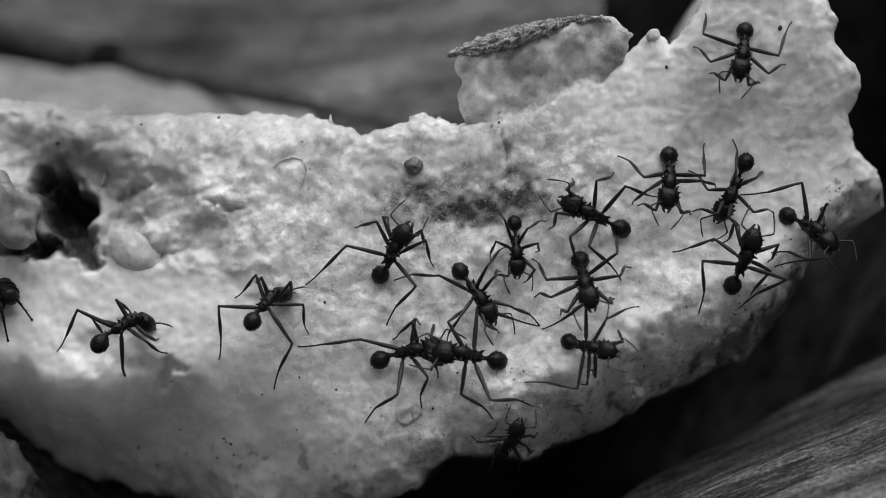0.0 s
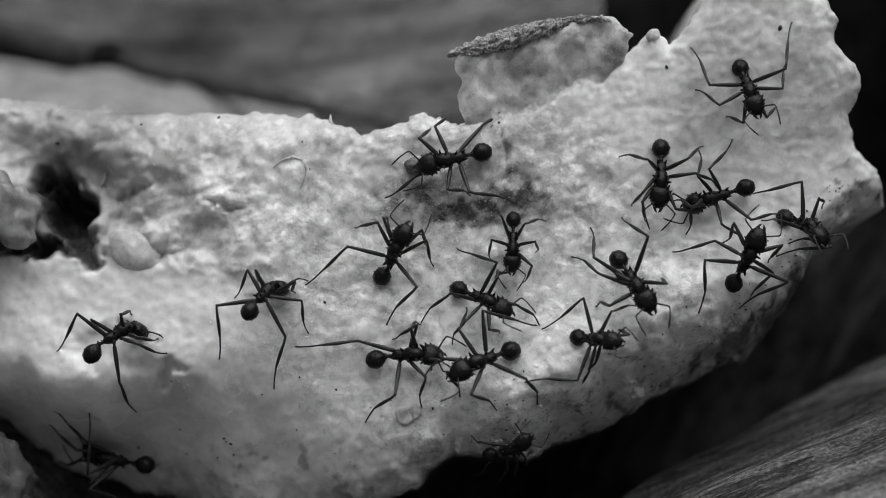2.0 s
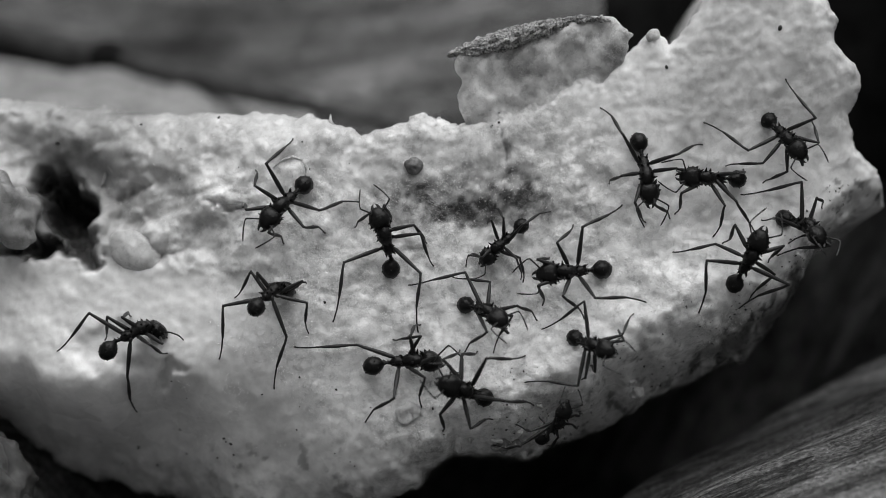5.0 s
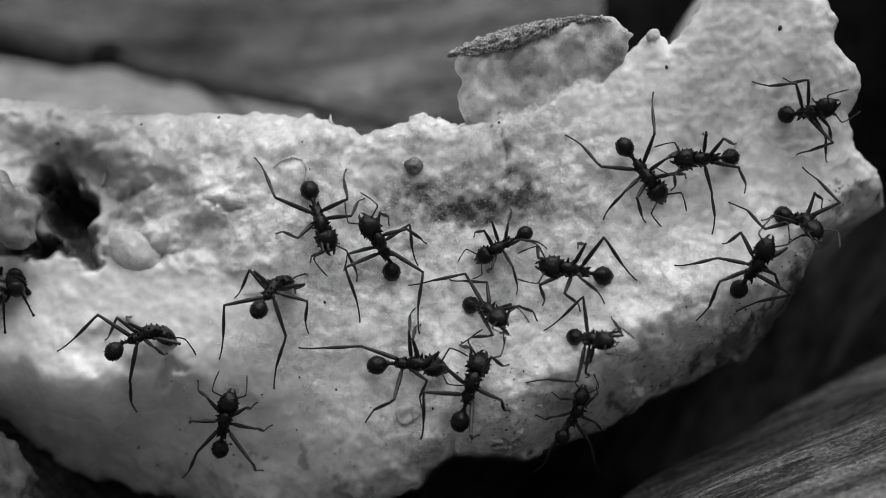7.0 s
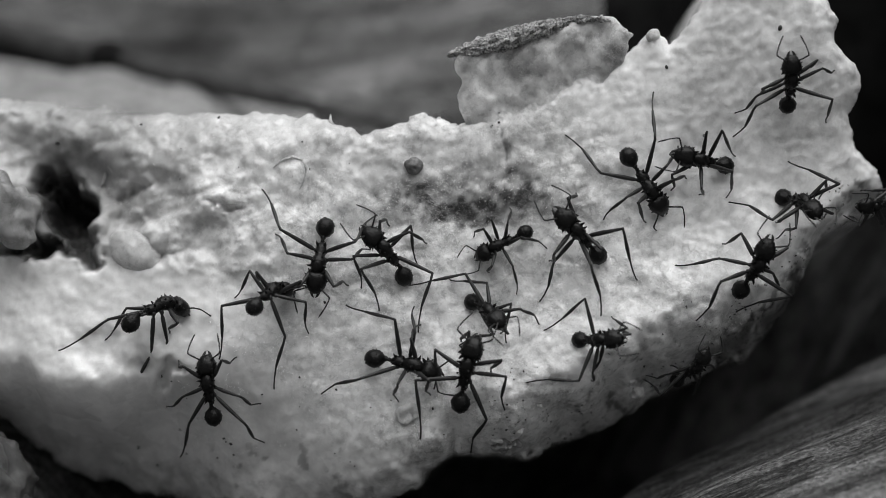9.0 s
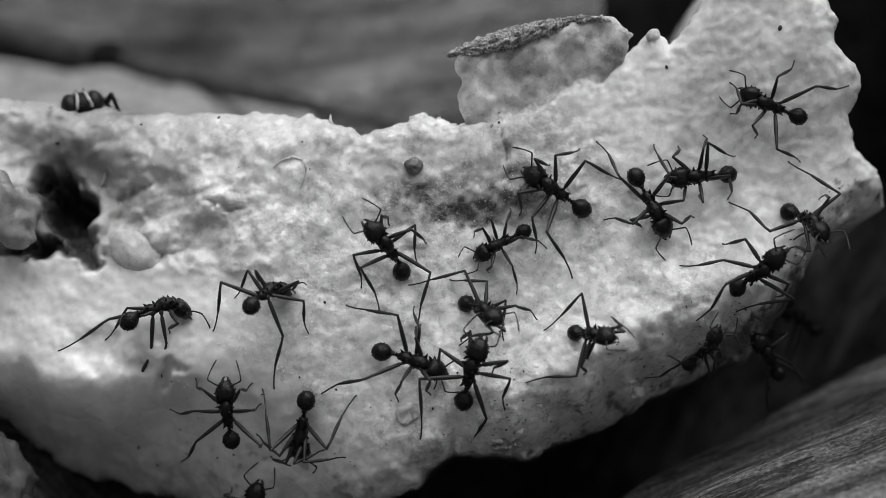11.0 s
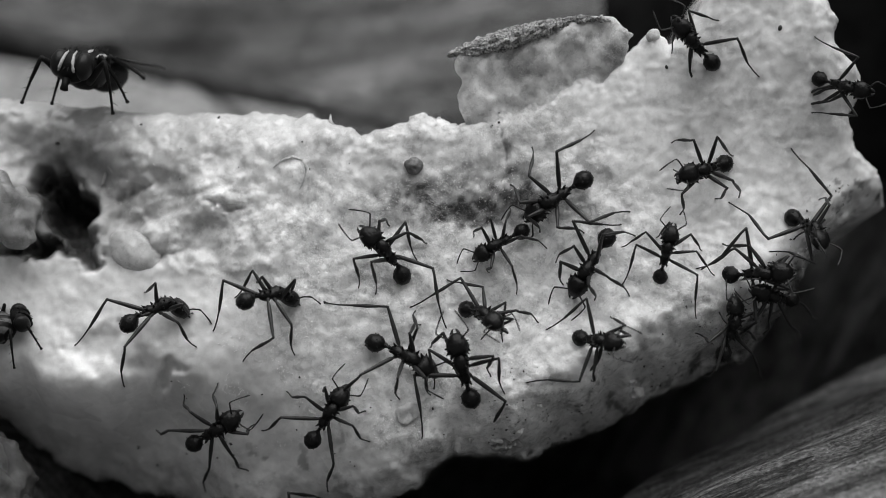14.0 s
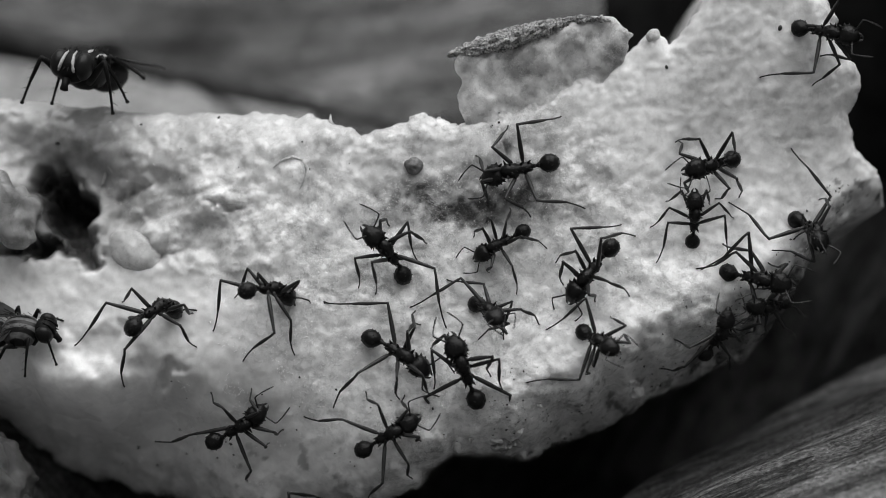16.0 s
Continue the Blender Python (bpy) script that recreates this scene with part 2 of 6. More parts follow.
def inside(x, y):
    """mm from the edge, along the face; negative outside."""
    xs, ys = np.array(TOP).T
    top = np.interp(x, xs, ys) - y + (0.35 - 0.15 * ramp(-x, 8, 16)) * fbm(x, y, 1.6, 4, 11, 0.5)
    xs, ys = np.array(LOW).T
    low = (y - np.interp(x, xs, ys)) * 0.92 + 0.5 * fbm(x, y, 2.2, 3, 12)
    ys, xs = np.array(END).T
    end = np.interp(y, ys, xs) - x + 0.55 * fbm(x, y, 2.2, 4, 13, 0.5)
    return top, low, end


def dent(x, y, cx, cy, rx, ry, turn=0.0):
    c, s = math.cos(radians(turn)), math.sin(radians(turn))
    u, v = (x - cx) * c + (y - cy) * s, -(x - cx) * s + (y - cy) * c
    return np.exp(-((u / rx) ** 2 + (v / ry) ** 2))


def round_off(d, radius, drop):
    """How far the face falls back within radius of an edge."""
    t = np.clip(1 - d / radius, 0, 1)
    return drop * (1 - np.sqrt(np.clip(1 - t * t, 0, 1)))


def pit(x, y, cx, cy, rx, ry, turn=0.0):
    """A hole with steep sides."""
    c, s = math.cos(radians(turn)), math.sin(radians(turn))
    u, v = (x - cx) * c + (y - cy) * s, -(x - cx) * s + (y - cy) * c
    u, v = u + 0.8 * fbm(x, y, 1.8, 3, 51), v + 0.8 * fbm(x, y, 1.8, 3, 52)
    return np.exp(-((u / rx) ** 2 + (v / ry) ** 2) ** 2)


def egg(h, x, y, cx, cy, rx, ry, rise, turn=0.0, sunk=0.5):
    """The height with a rounded lump half sunk in it."""
    c, s = math.cos(radians(turn)), math.sin(radians(turn))
    u, v = (x - cx) * c + (y - cy) * s, -(x - cx) * s + (y - cy) * c
    u, v = u + 0.22 * rx * value(x, y, 0.9 * rx, 15), v + 0.22 * ry * value(x, y, 0.9 * ry, 16)
    r = np.clip((u / rx) ** 2 + (v / ry) ** 2, 0, 1)
    return np.where(r < 1, np.maximum(h, h * (1 - 0.35 * (1 - r)) + 0.8 * rise * (np.sqrt(1 - r) - sunk * 0.4)), h)


CLUMPS = [(-24.6, 1.2, 3.6, 1.7, 2.0, 24), (-20.4, 3.5, 2.7, 0.95, 1.5, 12), (-21.5, -1.2, 2.6, 1.2, 1.3, -20), (-17.0, -0.8, 3.2, 1.2, 1.1, 10), (-16.4, 1.9, 2.8, 1.0, 0.9, 20),
          (-30.9, 2.0, 1.5, 1.0, 1.0, 60), (-27.0, 4.2, 2.4, 1.2, 1.1, 40), (-12.8, -0.4, 2.4, 1.3, 0.7, 30), (-21.8, 6.4, 3.4, 1.5, 0.9, 15),
          (-29.0, 8.4, 3.0, 1.6, 0.9, -10), (-14.2, 7.6, 3.0, 2.0, 0.9, 40), (-10.8, 9.4, 2.2, 1.5, 0.7, 60), (-6.6, 8.8, 2.0, 1.5, 0.6, 0)]


def broad_form(x, y):
    """The slab's large shape without its grain, in mm out of the face."""
    h = 1.5 - (x / 39.0) ** 2 * 2.5 + 0.8 * value(x, y, 14, 3)
    h = h + 1.5 * dent(x, y, 25, 7, 12, 12) + 3.0 * dent(x, y, 13, -9.6, 18, 5.2, 23)                          # the lobe that carries the upper end
    h = h + 0.9 * dent(x, y, -9, -6, 6, 4.5) + 1.1 * dent(x, y, -30, -10.5, 16, 4.0, 2)                  # the smooth swelling
    turn_under = -12.7 + 2.2 * fbm(x, 0.4 * y, 6, 3, 53)
    h = h - 4.2 * ramp(turn_under - y, -2.8, 4.6) * ramp(-x, 18, 25) - 5.0 * ramp(-y, 11, 22) * ramp(-x, 4, 16)   # and where it turns under
    h = h + 5.0 * ramp(y, 5, 24) * ramp(x, 10, 32)                    # the upper end leans forward
    ledge = -1.0 - 0.42 * (x + 24) + 1.3 * fbm(x, y, 3.2, 3, 54)      # the torn terrace above it
    h = h - 2.0 * ramp(y - ledge, -1.3, 1.3) * ramp(-x, 15, 25) * (1 - 0.75 * ramp(y - ledge, 3, 9))
    h = h - 9 * pit(x, y, -33.7, 3.6, 1.9, 3.7, 26) - 2.2 * dent(x, y, -32.6, 7.0, 3.4, 3.0) - 6.0 * pit(x, y, -38.2, 0.2, 3.8, 1.15, -8)
    h = h - 1.6 * pit(x, y, -31.5, -0.4, 2.2, 0.8, -15) - 1.8 * pit(x, y, -27.5, 5.0, 1.8, 1.3, 30)
    h = h + 2.4 * dent(x, y, -38.6, 4.2, 1.8, 2.4, 30) + 1.0 * dent(x, y, -22, 3.6, 3.2, 1.5, 10) + 0.8 * dent(x, y, -18, 0.3, 4, 1.4)
    for cx, cy, rx, ry, rise, turn in CLUMPS:                         # soft clumps that grow out of the torn flesh
        h = egg(h, x, y, cx, cy, rx, ry, rise, turn)
    h = h - 0.9 * dent(x, y, 2.2, 2.8, 4.5, 2.0)                     # a stained hollow
    return h


def surface(x, y):
    """Height of the flesh in mm, its stains with painted shade, and its graininess from 0 to 1."""
    x, y = np.asarray(x, float), np.asarray(y, float)
    wx, wy = x + 1.0 * swirl(x, y, 3, 2, 21), y + 1.0 * swirl(x, y, 3, 2, 22)
    h = broad_form(x, y)
    torn = ramp(y + 0.42 * (x + 24), -3.0, 1.5) * ramp(-x, 8, 18) * (1 - 0.55 * ramp(y, 5, 9))
    calm = ramp(-x - 0.6 * y, 9, 16) * (1 - torn)
    soft = ramp(x + 0.9 * y, 15, 27)                                 # smooth, cloudy flesh towards the upper end
    h = h + (0.32 + 0.25 * torn - 0.14 * calm - 0.21 * soft) * swirl(x, y, 3.4, 3, 5, 0.5) + 0.22 * torn * (0.5 - np.abs(swirl(wx, wy, 1.5, 4, 36, 0.6))) + (0.42 + 0.22 * torn - 0.38 * calm - 0.29 * soft) * (1 - cells(wx, wy, 2.9, 31)) + 0.16 * torn * (1 - cells(wx + 3, wy, 1.2, 35))
    h = h + 0.20 * (1 - cells(wx * 1.1, wy, 1.1, 33)) * ramp(x, -14, -4) + 0.05 * swirl(x, y, 0.7, 2, 8)
    h = h - 0.8 * np.exp(-((x - 5.4 - 0.9 * value(x, y, 1.6, 9)) / 0.22) ** 2) * (0.6 + 0.6 * value(x, y, 1.3, 10)) * ramp(y, 4.5, 6) * ramp(-y, -12, -9)   # the crease under the flap
    h = h - 1.0 * pit(x, y, -19.6, 3.6, 1.6, 0.5, 4) - 1.0 * pit(x, y, -24.3, -11.8, 0.7, 1.9, -40) - 0.9 * pit(x, y, -29.4, -9.0, 3.2, 1.9, -12)
    top, low, end = inside(x, y)
    rim = 6.5 + 1.0 * ramp(x, 8, 20) - 5.0 * ramp(x, 30, 35)
    t = np.clip(1 - low / rim, 0, 1)
    steep = ramp(x, 5, 14)
    h = h - round_off(top, 2.2 + 2.6 * ramp(-x, 8, 16), 2.5 + 2.8 * ramp(-x, 8, 16)) - round_off(end, 2.6, 2.6)
    h = h - (1 - steep) * (rim - 0.5) * (1 - np.sqrt(np.clip(1 - t * t, 0, 1))) - steep * (10.5 - 6.5 * ramp(x, 30, 35)) * t ** 1.7 * (1 + 0.12 * swirl(x, y, 3.2, 3, 56)) - steep * ramp(t, 0, 0.3) * (0.22 * swirl(x, y, 1.3, 3, 57) + 0.28 * cells(wx, wy, 1.8, 37))
    d = np.minimum(np.minimum(top, low), end)
    h = h - 115 * np.clip(-d, 0, 0.6)
    stain_shade = 1.1 * dent(x, y, 1.9, 2.9, 2.6, 1.3, 10) + 1.0 * dent(x, y, -3.0, 4.0, 3.6, 1.8, -10) + 0.75 * dent(x, y, 7.0, 4.3, 4.2, 2.4) + 0.6 * dent(x, y, 3.5, 4.4, 9, 3.6)
    # the last term paints in the dark of the gap at the lower edge
    stain_shade = stain_shade * (0.58 + 0.5 * swirl(x, y, 1.7, 4, 41, 0.6)) + 0.5 * dent(x, y, 3.5, -18.3, 3.0, 0.9, 8) * (0.6 + 0.5 * fbm(x, y, 1, 3, 45))
    # shade of the cavity, its upper slope and the crevice below, painted in
    stain_shade = stain_shade + 0.20 * torn * np.clip(swirl(x, y, 3.5, 3, 43), 0, 1) + 0.4 * pit(x, y, -33.7, 3.6, 2.3, 4.2, 26) + 0.33 * dent(x, y, -34.5, 5.5, 6, 5) + 0.8 * pit(x, y, -35.0, 0.1, 5.5, 1.3, -6) * (0.75 + 0.5 * fbm(x, y, 1.1, 3, 44))
    stain_shade = stain_shade + 0.28 * dent(x, y, -17, -10.5, 4, 2.5) + 0.32 * dent(x, y, 6.5, 9.6, 8, 2.4, 10)
    stain_shade = stain_shade + 0.12 * calm * ramp(-x, 12, 20)
    stain_shade = stain_shade + (0.26 + 0.13 * swirl(x, y, 3.0, 4, 42, 0.55)) * ramp(-x, 15, 29) * ramp(y + 0.25 * (x + 30), -3, 1)      # darker, mottled flesh towards the upper left, round the cavity
    # colour lowered along the upper rim to offset the overhead light it catches
    stain_shade = stain_shade + 0.18 * ramp(y, 6, 10) * ramp(-x, -4, 8)
    stain_shade = stain_shade + 0.18 * soft * ramp(swirl(x, y, 3.0, 4, 40, 0.6), -0.1, 0.6)
    stain_shade = stain_shade + 0.45 * ramp(fbm(x, y, 1.2, 3, 47), 0.5, 0.9) * ramp(-y, 15, 19) * ramp(x, -26, -18)
    stain_shade = stain_shade + (0.34 * ramp(-low, -6.0, -1.0) * ramp(x, 8, 15) + 0.4 * ramp(-low, -5, -1) * ramp(x, 18, 25) + 0.3 * ramp(-low, -6.5, -2) * ramp(x, 23, 30)) * (1 - 0.85 * ramp(x, 30, 33) * ramp(y, -4, 0)) * ramp(swirl(x, y, 3.6, 4, 46, 0.5), -1.2, 0.6) + 0.5 * ramp(-low, -6.5, -3.5) * ramp(x, 8, 12) * ramp(fbm(x, y, 1.1, 4, 48, 0.7), 0.5, 0.8)     # shade of the turned-under lower edge painted in, with patches of soil
    grainy = np.clip(ramp(x + 0.6 * y, -25, -11) + 0.2 * torn + 0.5 * ramp(-y, 18, 21), 0, 1) * (0.75 + 0.35 * fbm(x, y, 5, 2, 49))
    grainy = grainy * (1 - 0.82 * soft) * (1 - 0.6 * ramp(y - 0.1 * x, 5, 10) * ramp(-x, 2, 10))
    return h, np.clip(stain_shade, 0, 0.92), np.clip(grainy, 0, 1)


def roughen(bm, amount, size, seed):
    """Pushes a closed lump's skin in and out."""
    bm.normal_update()
    for v in bm.verts:
        p = v.co / (size * MM) + Vector((seed * 3.1, seed, 0))
        v.co += v.normal * amount * MM * (noise.noise(p) + 0.5 * noise.noise(p * 2.3))
    return bm


def lump(name, x, y, rx, ry, rz, mat, parent, label="", sink=0.3, turn=0, rough=0.25, seed=1, detail=4):
    """A rounded piece half sunk in the face, in mm."""
    bm = bmesh.new()
    bmesh.ops.create_icosphere(bm, subdivisions=detail, radius=MM)
    for v in bm.verts:
        v.co = Vector((v.co.x * rx, v.co.y * ry, v.co.z * rz))
    roughen(bm, rough * min(rx, ry), 1.25 * min(rx, ry), seed)
    ob = part(name, bm, mat, parent, label)
    ob.matrix_basis = pose(x * MM, y * MM, (float(surface(x, y)[0]) + rz * (1 - 2 * sink)) * MM, 0, 0, turn)
    return ob


def build_flap(fruit):
    """The thin torn flap that stands up from the upper edge, with dry skin along its rim."""
    us = np.linspace(0, 1, 60)
    vs = np.linspace(0, 1, 30)
    u, v = np.meshgrid(us, vs)
    left = 1.7 - 1.1 * ramp(v, 0.72, 0.95) + 0.5 * np.sin(7 * v) + 0.4 * value(v * 12, 0 * v, 1.5, 76)
    right = 15.2 + 1.2 * ramp(v, 0.5, 0.9) + 0.7 * value(v * 12, 0 * v, 1.0, 77)
    x = left + (right - left) * u + 0.25 * value(u * 20, v * 20, 3, 71)
    crown = 17.0 + 3.4 * np.sin(np.clip(u, 0, 1) * 0.5 * math.pi) ** 0.9 - 1.1 * ramp(u, 0.9, 1.0)
    foot = 9.3 + 0.27 * x - 1.8 * (1 - ramp(x, 6, 11)) + 1.3 * value(x, 0 * x, 2.6, 75) + 0.7 * value(x, 0 * x, 0.9, 78)
    y = foot + (crown - foot) * v + 0.22 * value(x, v * 9, 1.1, 72) * v
    front = 0.6 + 0.45 * fbm(x, y, 2.0, 4, 73) + 2.3 * v
    rise = ramp(v, 0.0, 0.4)
    front = front * rise + (surface(x, y)[0] - 0.7) * (1 - rise) * (y < np.interp(x, *np.array(TOP).T) - 0.8) + (front - 1.2) * (1 - rise) * (y >= np.interp(x, *np.array(TOP).T) - 0.8)
    edge = np.minimum(np.minimum(np.minimum(u, 1 - u) * 9, (1 - v) * 5), 0.05 + v * 4)
    thick = 1.1 * np.sqrt(np.clip(edge, 0, 1)) + 0.05
    xs, ys = np.concatenate([x, x[::-1]]), np.concatenate([y, y[::-1]])
    zs = np.concatenate([front + thick / 2, (front - thick / 2)[::-1]])
    flap = grid_mesh("flap", xs, ys, zs, FLESH, stain_shade=np.clip(0.24 + 0.32 * fbm(xs, ys, 2.6, 3, 74), 0, 0.6), grainy=0.6 + 0 * xs)
    flap.parent = fruit
    tagged(flap, "thin translucent flap of torn flesh")
    bm = tube(bmesh.new(), [(0.5, 16.7, 2.9, 0.10), (1.0, 17.0, 2.95, 0.32), (2.0, 17.2, 3.1, 0.62), (3.6, 17.6, 3.2, 0.8), (5.2, 18.05, 3.3, 0.92), (6.8, 18.5, 3.3, 0.92), (8.4, 19.0, 3.2, 0.8), (10.0, 19.5, 3.1, 0.55), (11.6, 19.9, 3.0, 0.33), (13.4, 20.1, 3.0, 0.22), (15.2, 19.8, 3.0, 0.1)], 10, 1.0)
    bmesh.ops.subdivide_edges(bm, edges=bm.edges[:], cuts=6, use_grid_fill=True)
    roughen(bm, 0.26, 0.42, 4)
    roughen(bm, 0.20, 0.13, 9)
    part("crust", bm, CRUST, fruit, "dry grey granular skin on the flap")


def build_fruit():
    fruit = new("fruit_slab")
    fruit.matrix_world = FACE
    tagged(fruit, "torn slab of pale wet fruit flesh lying on dark wood", "fruit")
    x, y = np.meshgrid(np.arange(-56, 43, 0.2), np.arange(-29, 27.5, 0.2))
    h, stain_shade, grainy = surface(x, y)
    top, low, end = inside(x, y)
    d = np.minimum(np.minimum(top, low), end)
    near = (d[:-1, :-1] > -0.9) | (d[1:, 1:] > -0.9)
    flesh = grid_mesh("flesh", x, y, h, FLESH, near, stain_shade=stain_shade, grainy=grainy)
    flesh.parent = fruit
    build_flap(fruit)
    # the part that runs on behind the upper edge
    u, v = np.meshgrid(np.linspace(-70, 12, 100), np.linspace(0, 1, 40))
    ridge = -14.6 - 0.14 * np.clip(u + 50, -9, 99) - 0.004 * np.clip(u + 45, 0, 99) ** 2
    a = v * math.pi
    wy = 44 - 0.15 * u - 16 * np.cos(a)
    wz = GROUND - 1 + (ridge - GROUND + 1) * np.sin(a) ** 0.8 + 0.8 * fbm(u, wy, 7, 3, 81)
    s, c = math.sin(radians(LEAN)), math.cos(radians(LEAN))
    # the lobe's shade is put into its colour by the darker pulp
    back = grid_mesh("back_lobe", u, s * wy + c * wz, -c * wy + s * wz, GREY_SHADED_PULP)
    back.parent = fruit
    lump("pulp_lump", -27.4, -0.3, 2.6, 1.9, 1.6, PULP, fruit, "smooth rounded lump of pulp", 0.62, -35, 0.16, 2)
    lump("pulp_lump", -38.6, 3.6, 2.3, 4.2, 2.0, GREY_SHADED_PULP, fruit, "grey torn block of pulp beside the cavity", 0.5, 34, 0.5, 12, 5)
    lump("pulp_lump", 18.5, 18.6, 0.62, 0.62, 0.55, PULP, fruit, "", 0.4, 0, 0.2, 6)
    lump("pulp_lump", 5.6, -17.2, 1.3, 0.55, 0.5, GREY_SHADED_PULP, fruit, "ragged wet crumb of pulp at the lower edge", 0.5, 25, 1.1, 7, 5)
    for k, (u, w, size) in enumerate(((4.6, -16.9, 0.4), (6.6, -16.2, 0.35), (2.4, -16.8, 0.3), (1.2, -17.3, 0.45), (17.2, -12.6, 0.6), (16.6, -11.8, 0.4), (18.0, -11.6, 0.35))):
        lump("pulp_lump", u, w, size * 1.4, size * 0.8, size, PULP, fruit, "", 0.45, 40 * k, 0.8, 60 + k, 3)
    bm = tube(bmesh.new(), [(0, 0.9, 0.1, 0.05), (0.2, 0.5, 0.35, 0.12), (0.2, 0.1, 0.45, 0.14), (0.0, -0.4, 0.35, 0.13), (-0.3, -0.75, 0.1, 0.05)], 7)
    wisp = part("fibre", tube(bmesh.new(), [(0.2, -0.5, 0, 0.35), (0, 0.2, 0.1, 0.16), (0.02, 0.8, 0.1, 0.03)], 6), PULP, fruit)
    wisp.matrix_basis = pose(-10.0 * MM, 11.2 * MM, 0.3 * MM)
    film = part("fibre", tube(bmesh.new(), [(px, py, float(surface(px, py)[0]) + 0.05, r) for px, py, r in ((-14.9, 7.0, 0.05), (-14.2, 7.7, 0.09), (-13.2, 8.0, 0.10), (-12.4, 7.7, 0.11), (-12.0, 6.9, 0.10), (-12.2, 5.9, 0.08), (-12.6, 5.1, 0.04))], 6), PULP, fruit, "thin curled edge of a clear film")
    fibre = part("fibre", bm, PULP, fruit, "curled pale fibre")
    fibre.matrix_basis = pose(-30.6 * MM, 6.7 * MM, (float(surface(-30.6, 6.7)[0])) * MM)
    return fruit


WISP_GLINT = plain("wisp", 0.92, 0.22, 3000, 0.01, 0.1, 0.6)


def build_wisp_glints(fruit):
    """Countless short pale fibres that lie tangled on the wet grain, many of them standing in for glints."""
    rng = np.random.default_rng(17)
    n = 130000
    x, y = rng.uniform(-34, 37, n), rng.uniform(-21, 17, n)
    thick = 0.9 * fbm(x, y, 2.2, 3, 96) + 0.5 * fbm(x, y, 7, 2, 97)
    top, low, end = inside(x, y)
    marks, grainy = surface(x, y)[1:]
    keep = (np.minimum(np.minimum(top, low - 2), end) > 0.8) & (rng.uniform(0, 1, n) < 0.9 * ramp(thick, 0.0, 0.5) * grainy * (1 - 0.8 * ramp(y, 4, 9)) * (1 - ramp(x + y, 24, 34)) + 0.02 * (grainy > 0.3) + 0.5 * ramp(-y, 10, 15) * ramp(thick, 0.35, 0.7) * ramp(x, -30, -20) * (1 - ramp(x, 2, 10)) + 0.3 * dent(x, y, -19, 1.5, 6, 4) * ramp(thick, 0.0, 0.5) + 0.8 * dent(x, y, -15.6, -10.6, 2.2, 2.8, 30) * ramp(thick, -0.3, 0.3)) & (rng.uniform(0, 1, n) > 0.9 * marks)
    x, y = x[keep], y[keep]
    n = len(x)
    way = rng.uniform(0, math.pi, n)
    length, wide, curl = rng.uniform(0.10, 0.42, n), rng.uniform(0.010, 0.026, n), rng.uniform(-2.6, 2.6, n)
    verts = np.zeros((n, 4, 3, 3))
    for i, s in enumerate((-0.5, -0.17, 0.17, 0.5)):
        a = way + curl * s
        px, py = x + length * s * np.cos(a), y + length * s * np.sin(a)
        pz = surface(px, py)[0] + 0.04
        w = wide * (0.35 if i in (0, 3) else 1.0)
        for j, (side, up) in enumerate(((-1, 0), (1, 0), (0, 1.5))):
            verts[:, i, j] = np.stack([px - side * w * np.sin(a), py + side * w * np.cos(a), pz + up * w], 1)
    one = [(3 * i + j, 3 * i + (j + 1) % 3, 3 * i + 3 + (j + 1) % 3, 3 * i + 3 + j) for i in range(3) for j in range(3)]
    faces = (np.array(one)[None] + 12 * np.arange(n)[:, None, None]).reshape(-1, 4)
    me = bpy.data.meshes.new("wisps")
    me.from_pydata((verts.reshape(-1, 3) * MM).tolist(), [], faces.tolist())
    me.materials.append(WISP_GLINT)
    me.polygons.foreach_set("use_smooth", [True] * len(me.polygons))
    ob = new("wisps", me)
    ob.parent = fruit
    tagged(ob, "tangled short pale fibres and modelled glints on the wet flesh", kind="stuff")


def build_soil(fruit):
    """Grains of soil stuck to the turned-under lower side."""
    rng = np.random.default_rng(23)
    n = 5000
    x, y = rng.uniform(4, 36, n), rng.uniform(-19, 6, n)
    low = inside(x, y)[1]
    keep = (low > 0.3) & (low < 7.5) & (rng.uniform(0, 1, n) < 0.5 * ramp(fbm(x, y, 2.2, 3, 98), 0.0, 0.5) + 0.04)
    x, y = x[keep], y[keep]
    n, z = len(x), surface(x, y)[0]
    size = 0.03 + 0.11 * rng.uniform(0, 1, n) ** 3
    push = rng.uniform(0.6, 1.4, (n, 6, 1))
    ways = np.array([(1, 0, 0), (0, 1, 0), (-1, 0, 0), (0, -1, 0), (0, 0, 1), (0, 0, -1)], float)
    verts = np.stack([x, y, z], 1)[:, None] + ways[None] * push * size[:, None, None]
    one = np.array([(0, 1, 4), (1, 2, 4), (2, 3, 4), (3, 0, 4), (1, 0, 5), (2, 1, 5), (3, 2, 5), (0, 3, 5)])
    faces = (one[None] + 6 * np.arange(n)[:, None, None]).reshape(-1, 3)
    me = bpy.data.meshes.new("soil_grains")
    me.from_pydata((verts.reshape(-1, 3) * MM).tolist(), [], faces.tolist())
    me.materials.append(SEED_DARK)
    ob = new("soil_grains", me)
    ob.parent = fruit
    tagged(ob, "dark grains of soil stuck to the flesh", kind="stuff")


def stand(x, y):
    """Height on which feet stand, in mm out of the slab's face: the flesh, or the wood beside it."""
    c, s = math.cos(radians(LEAN)), math.sin(radians(LEAN))
    return np.maximum(surface(x, y)[0], (GROUND - np.asarray(y, float) * c) / s)


PLOT = 0.35                                 # the same heights kept on a net of this mesh, for the feet
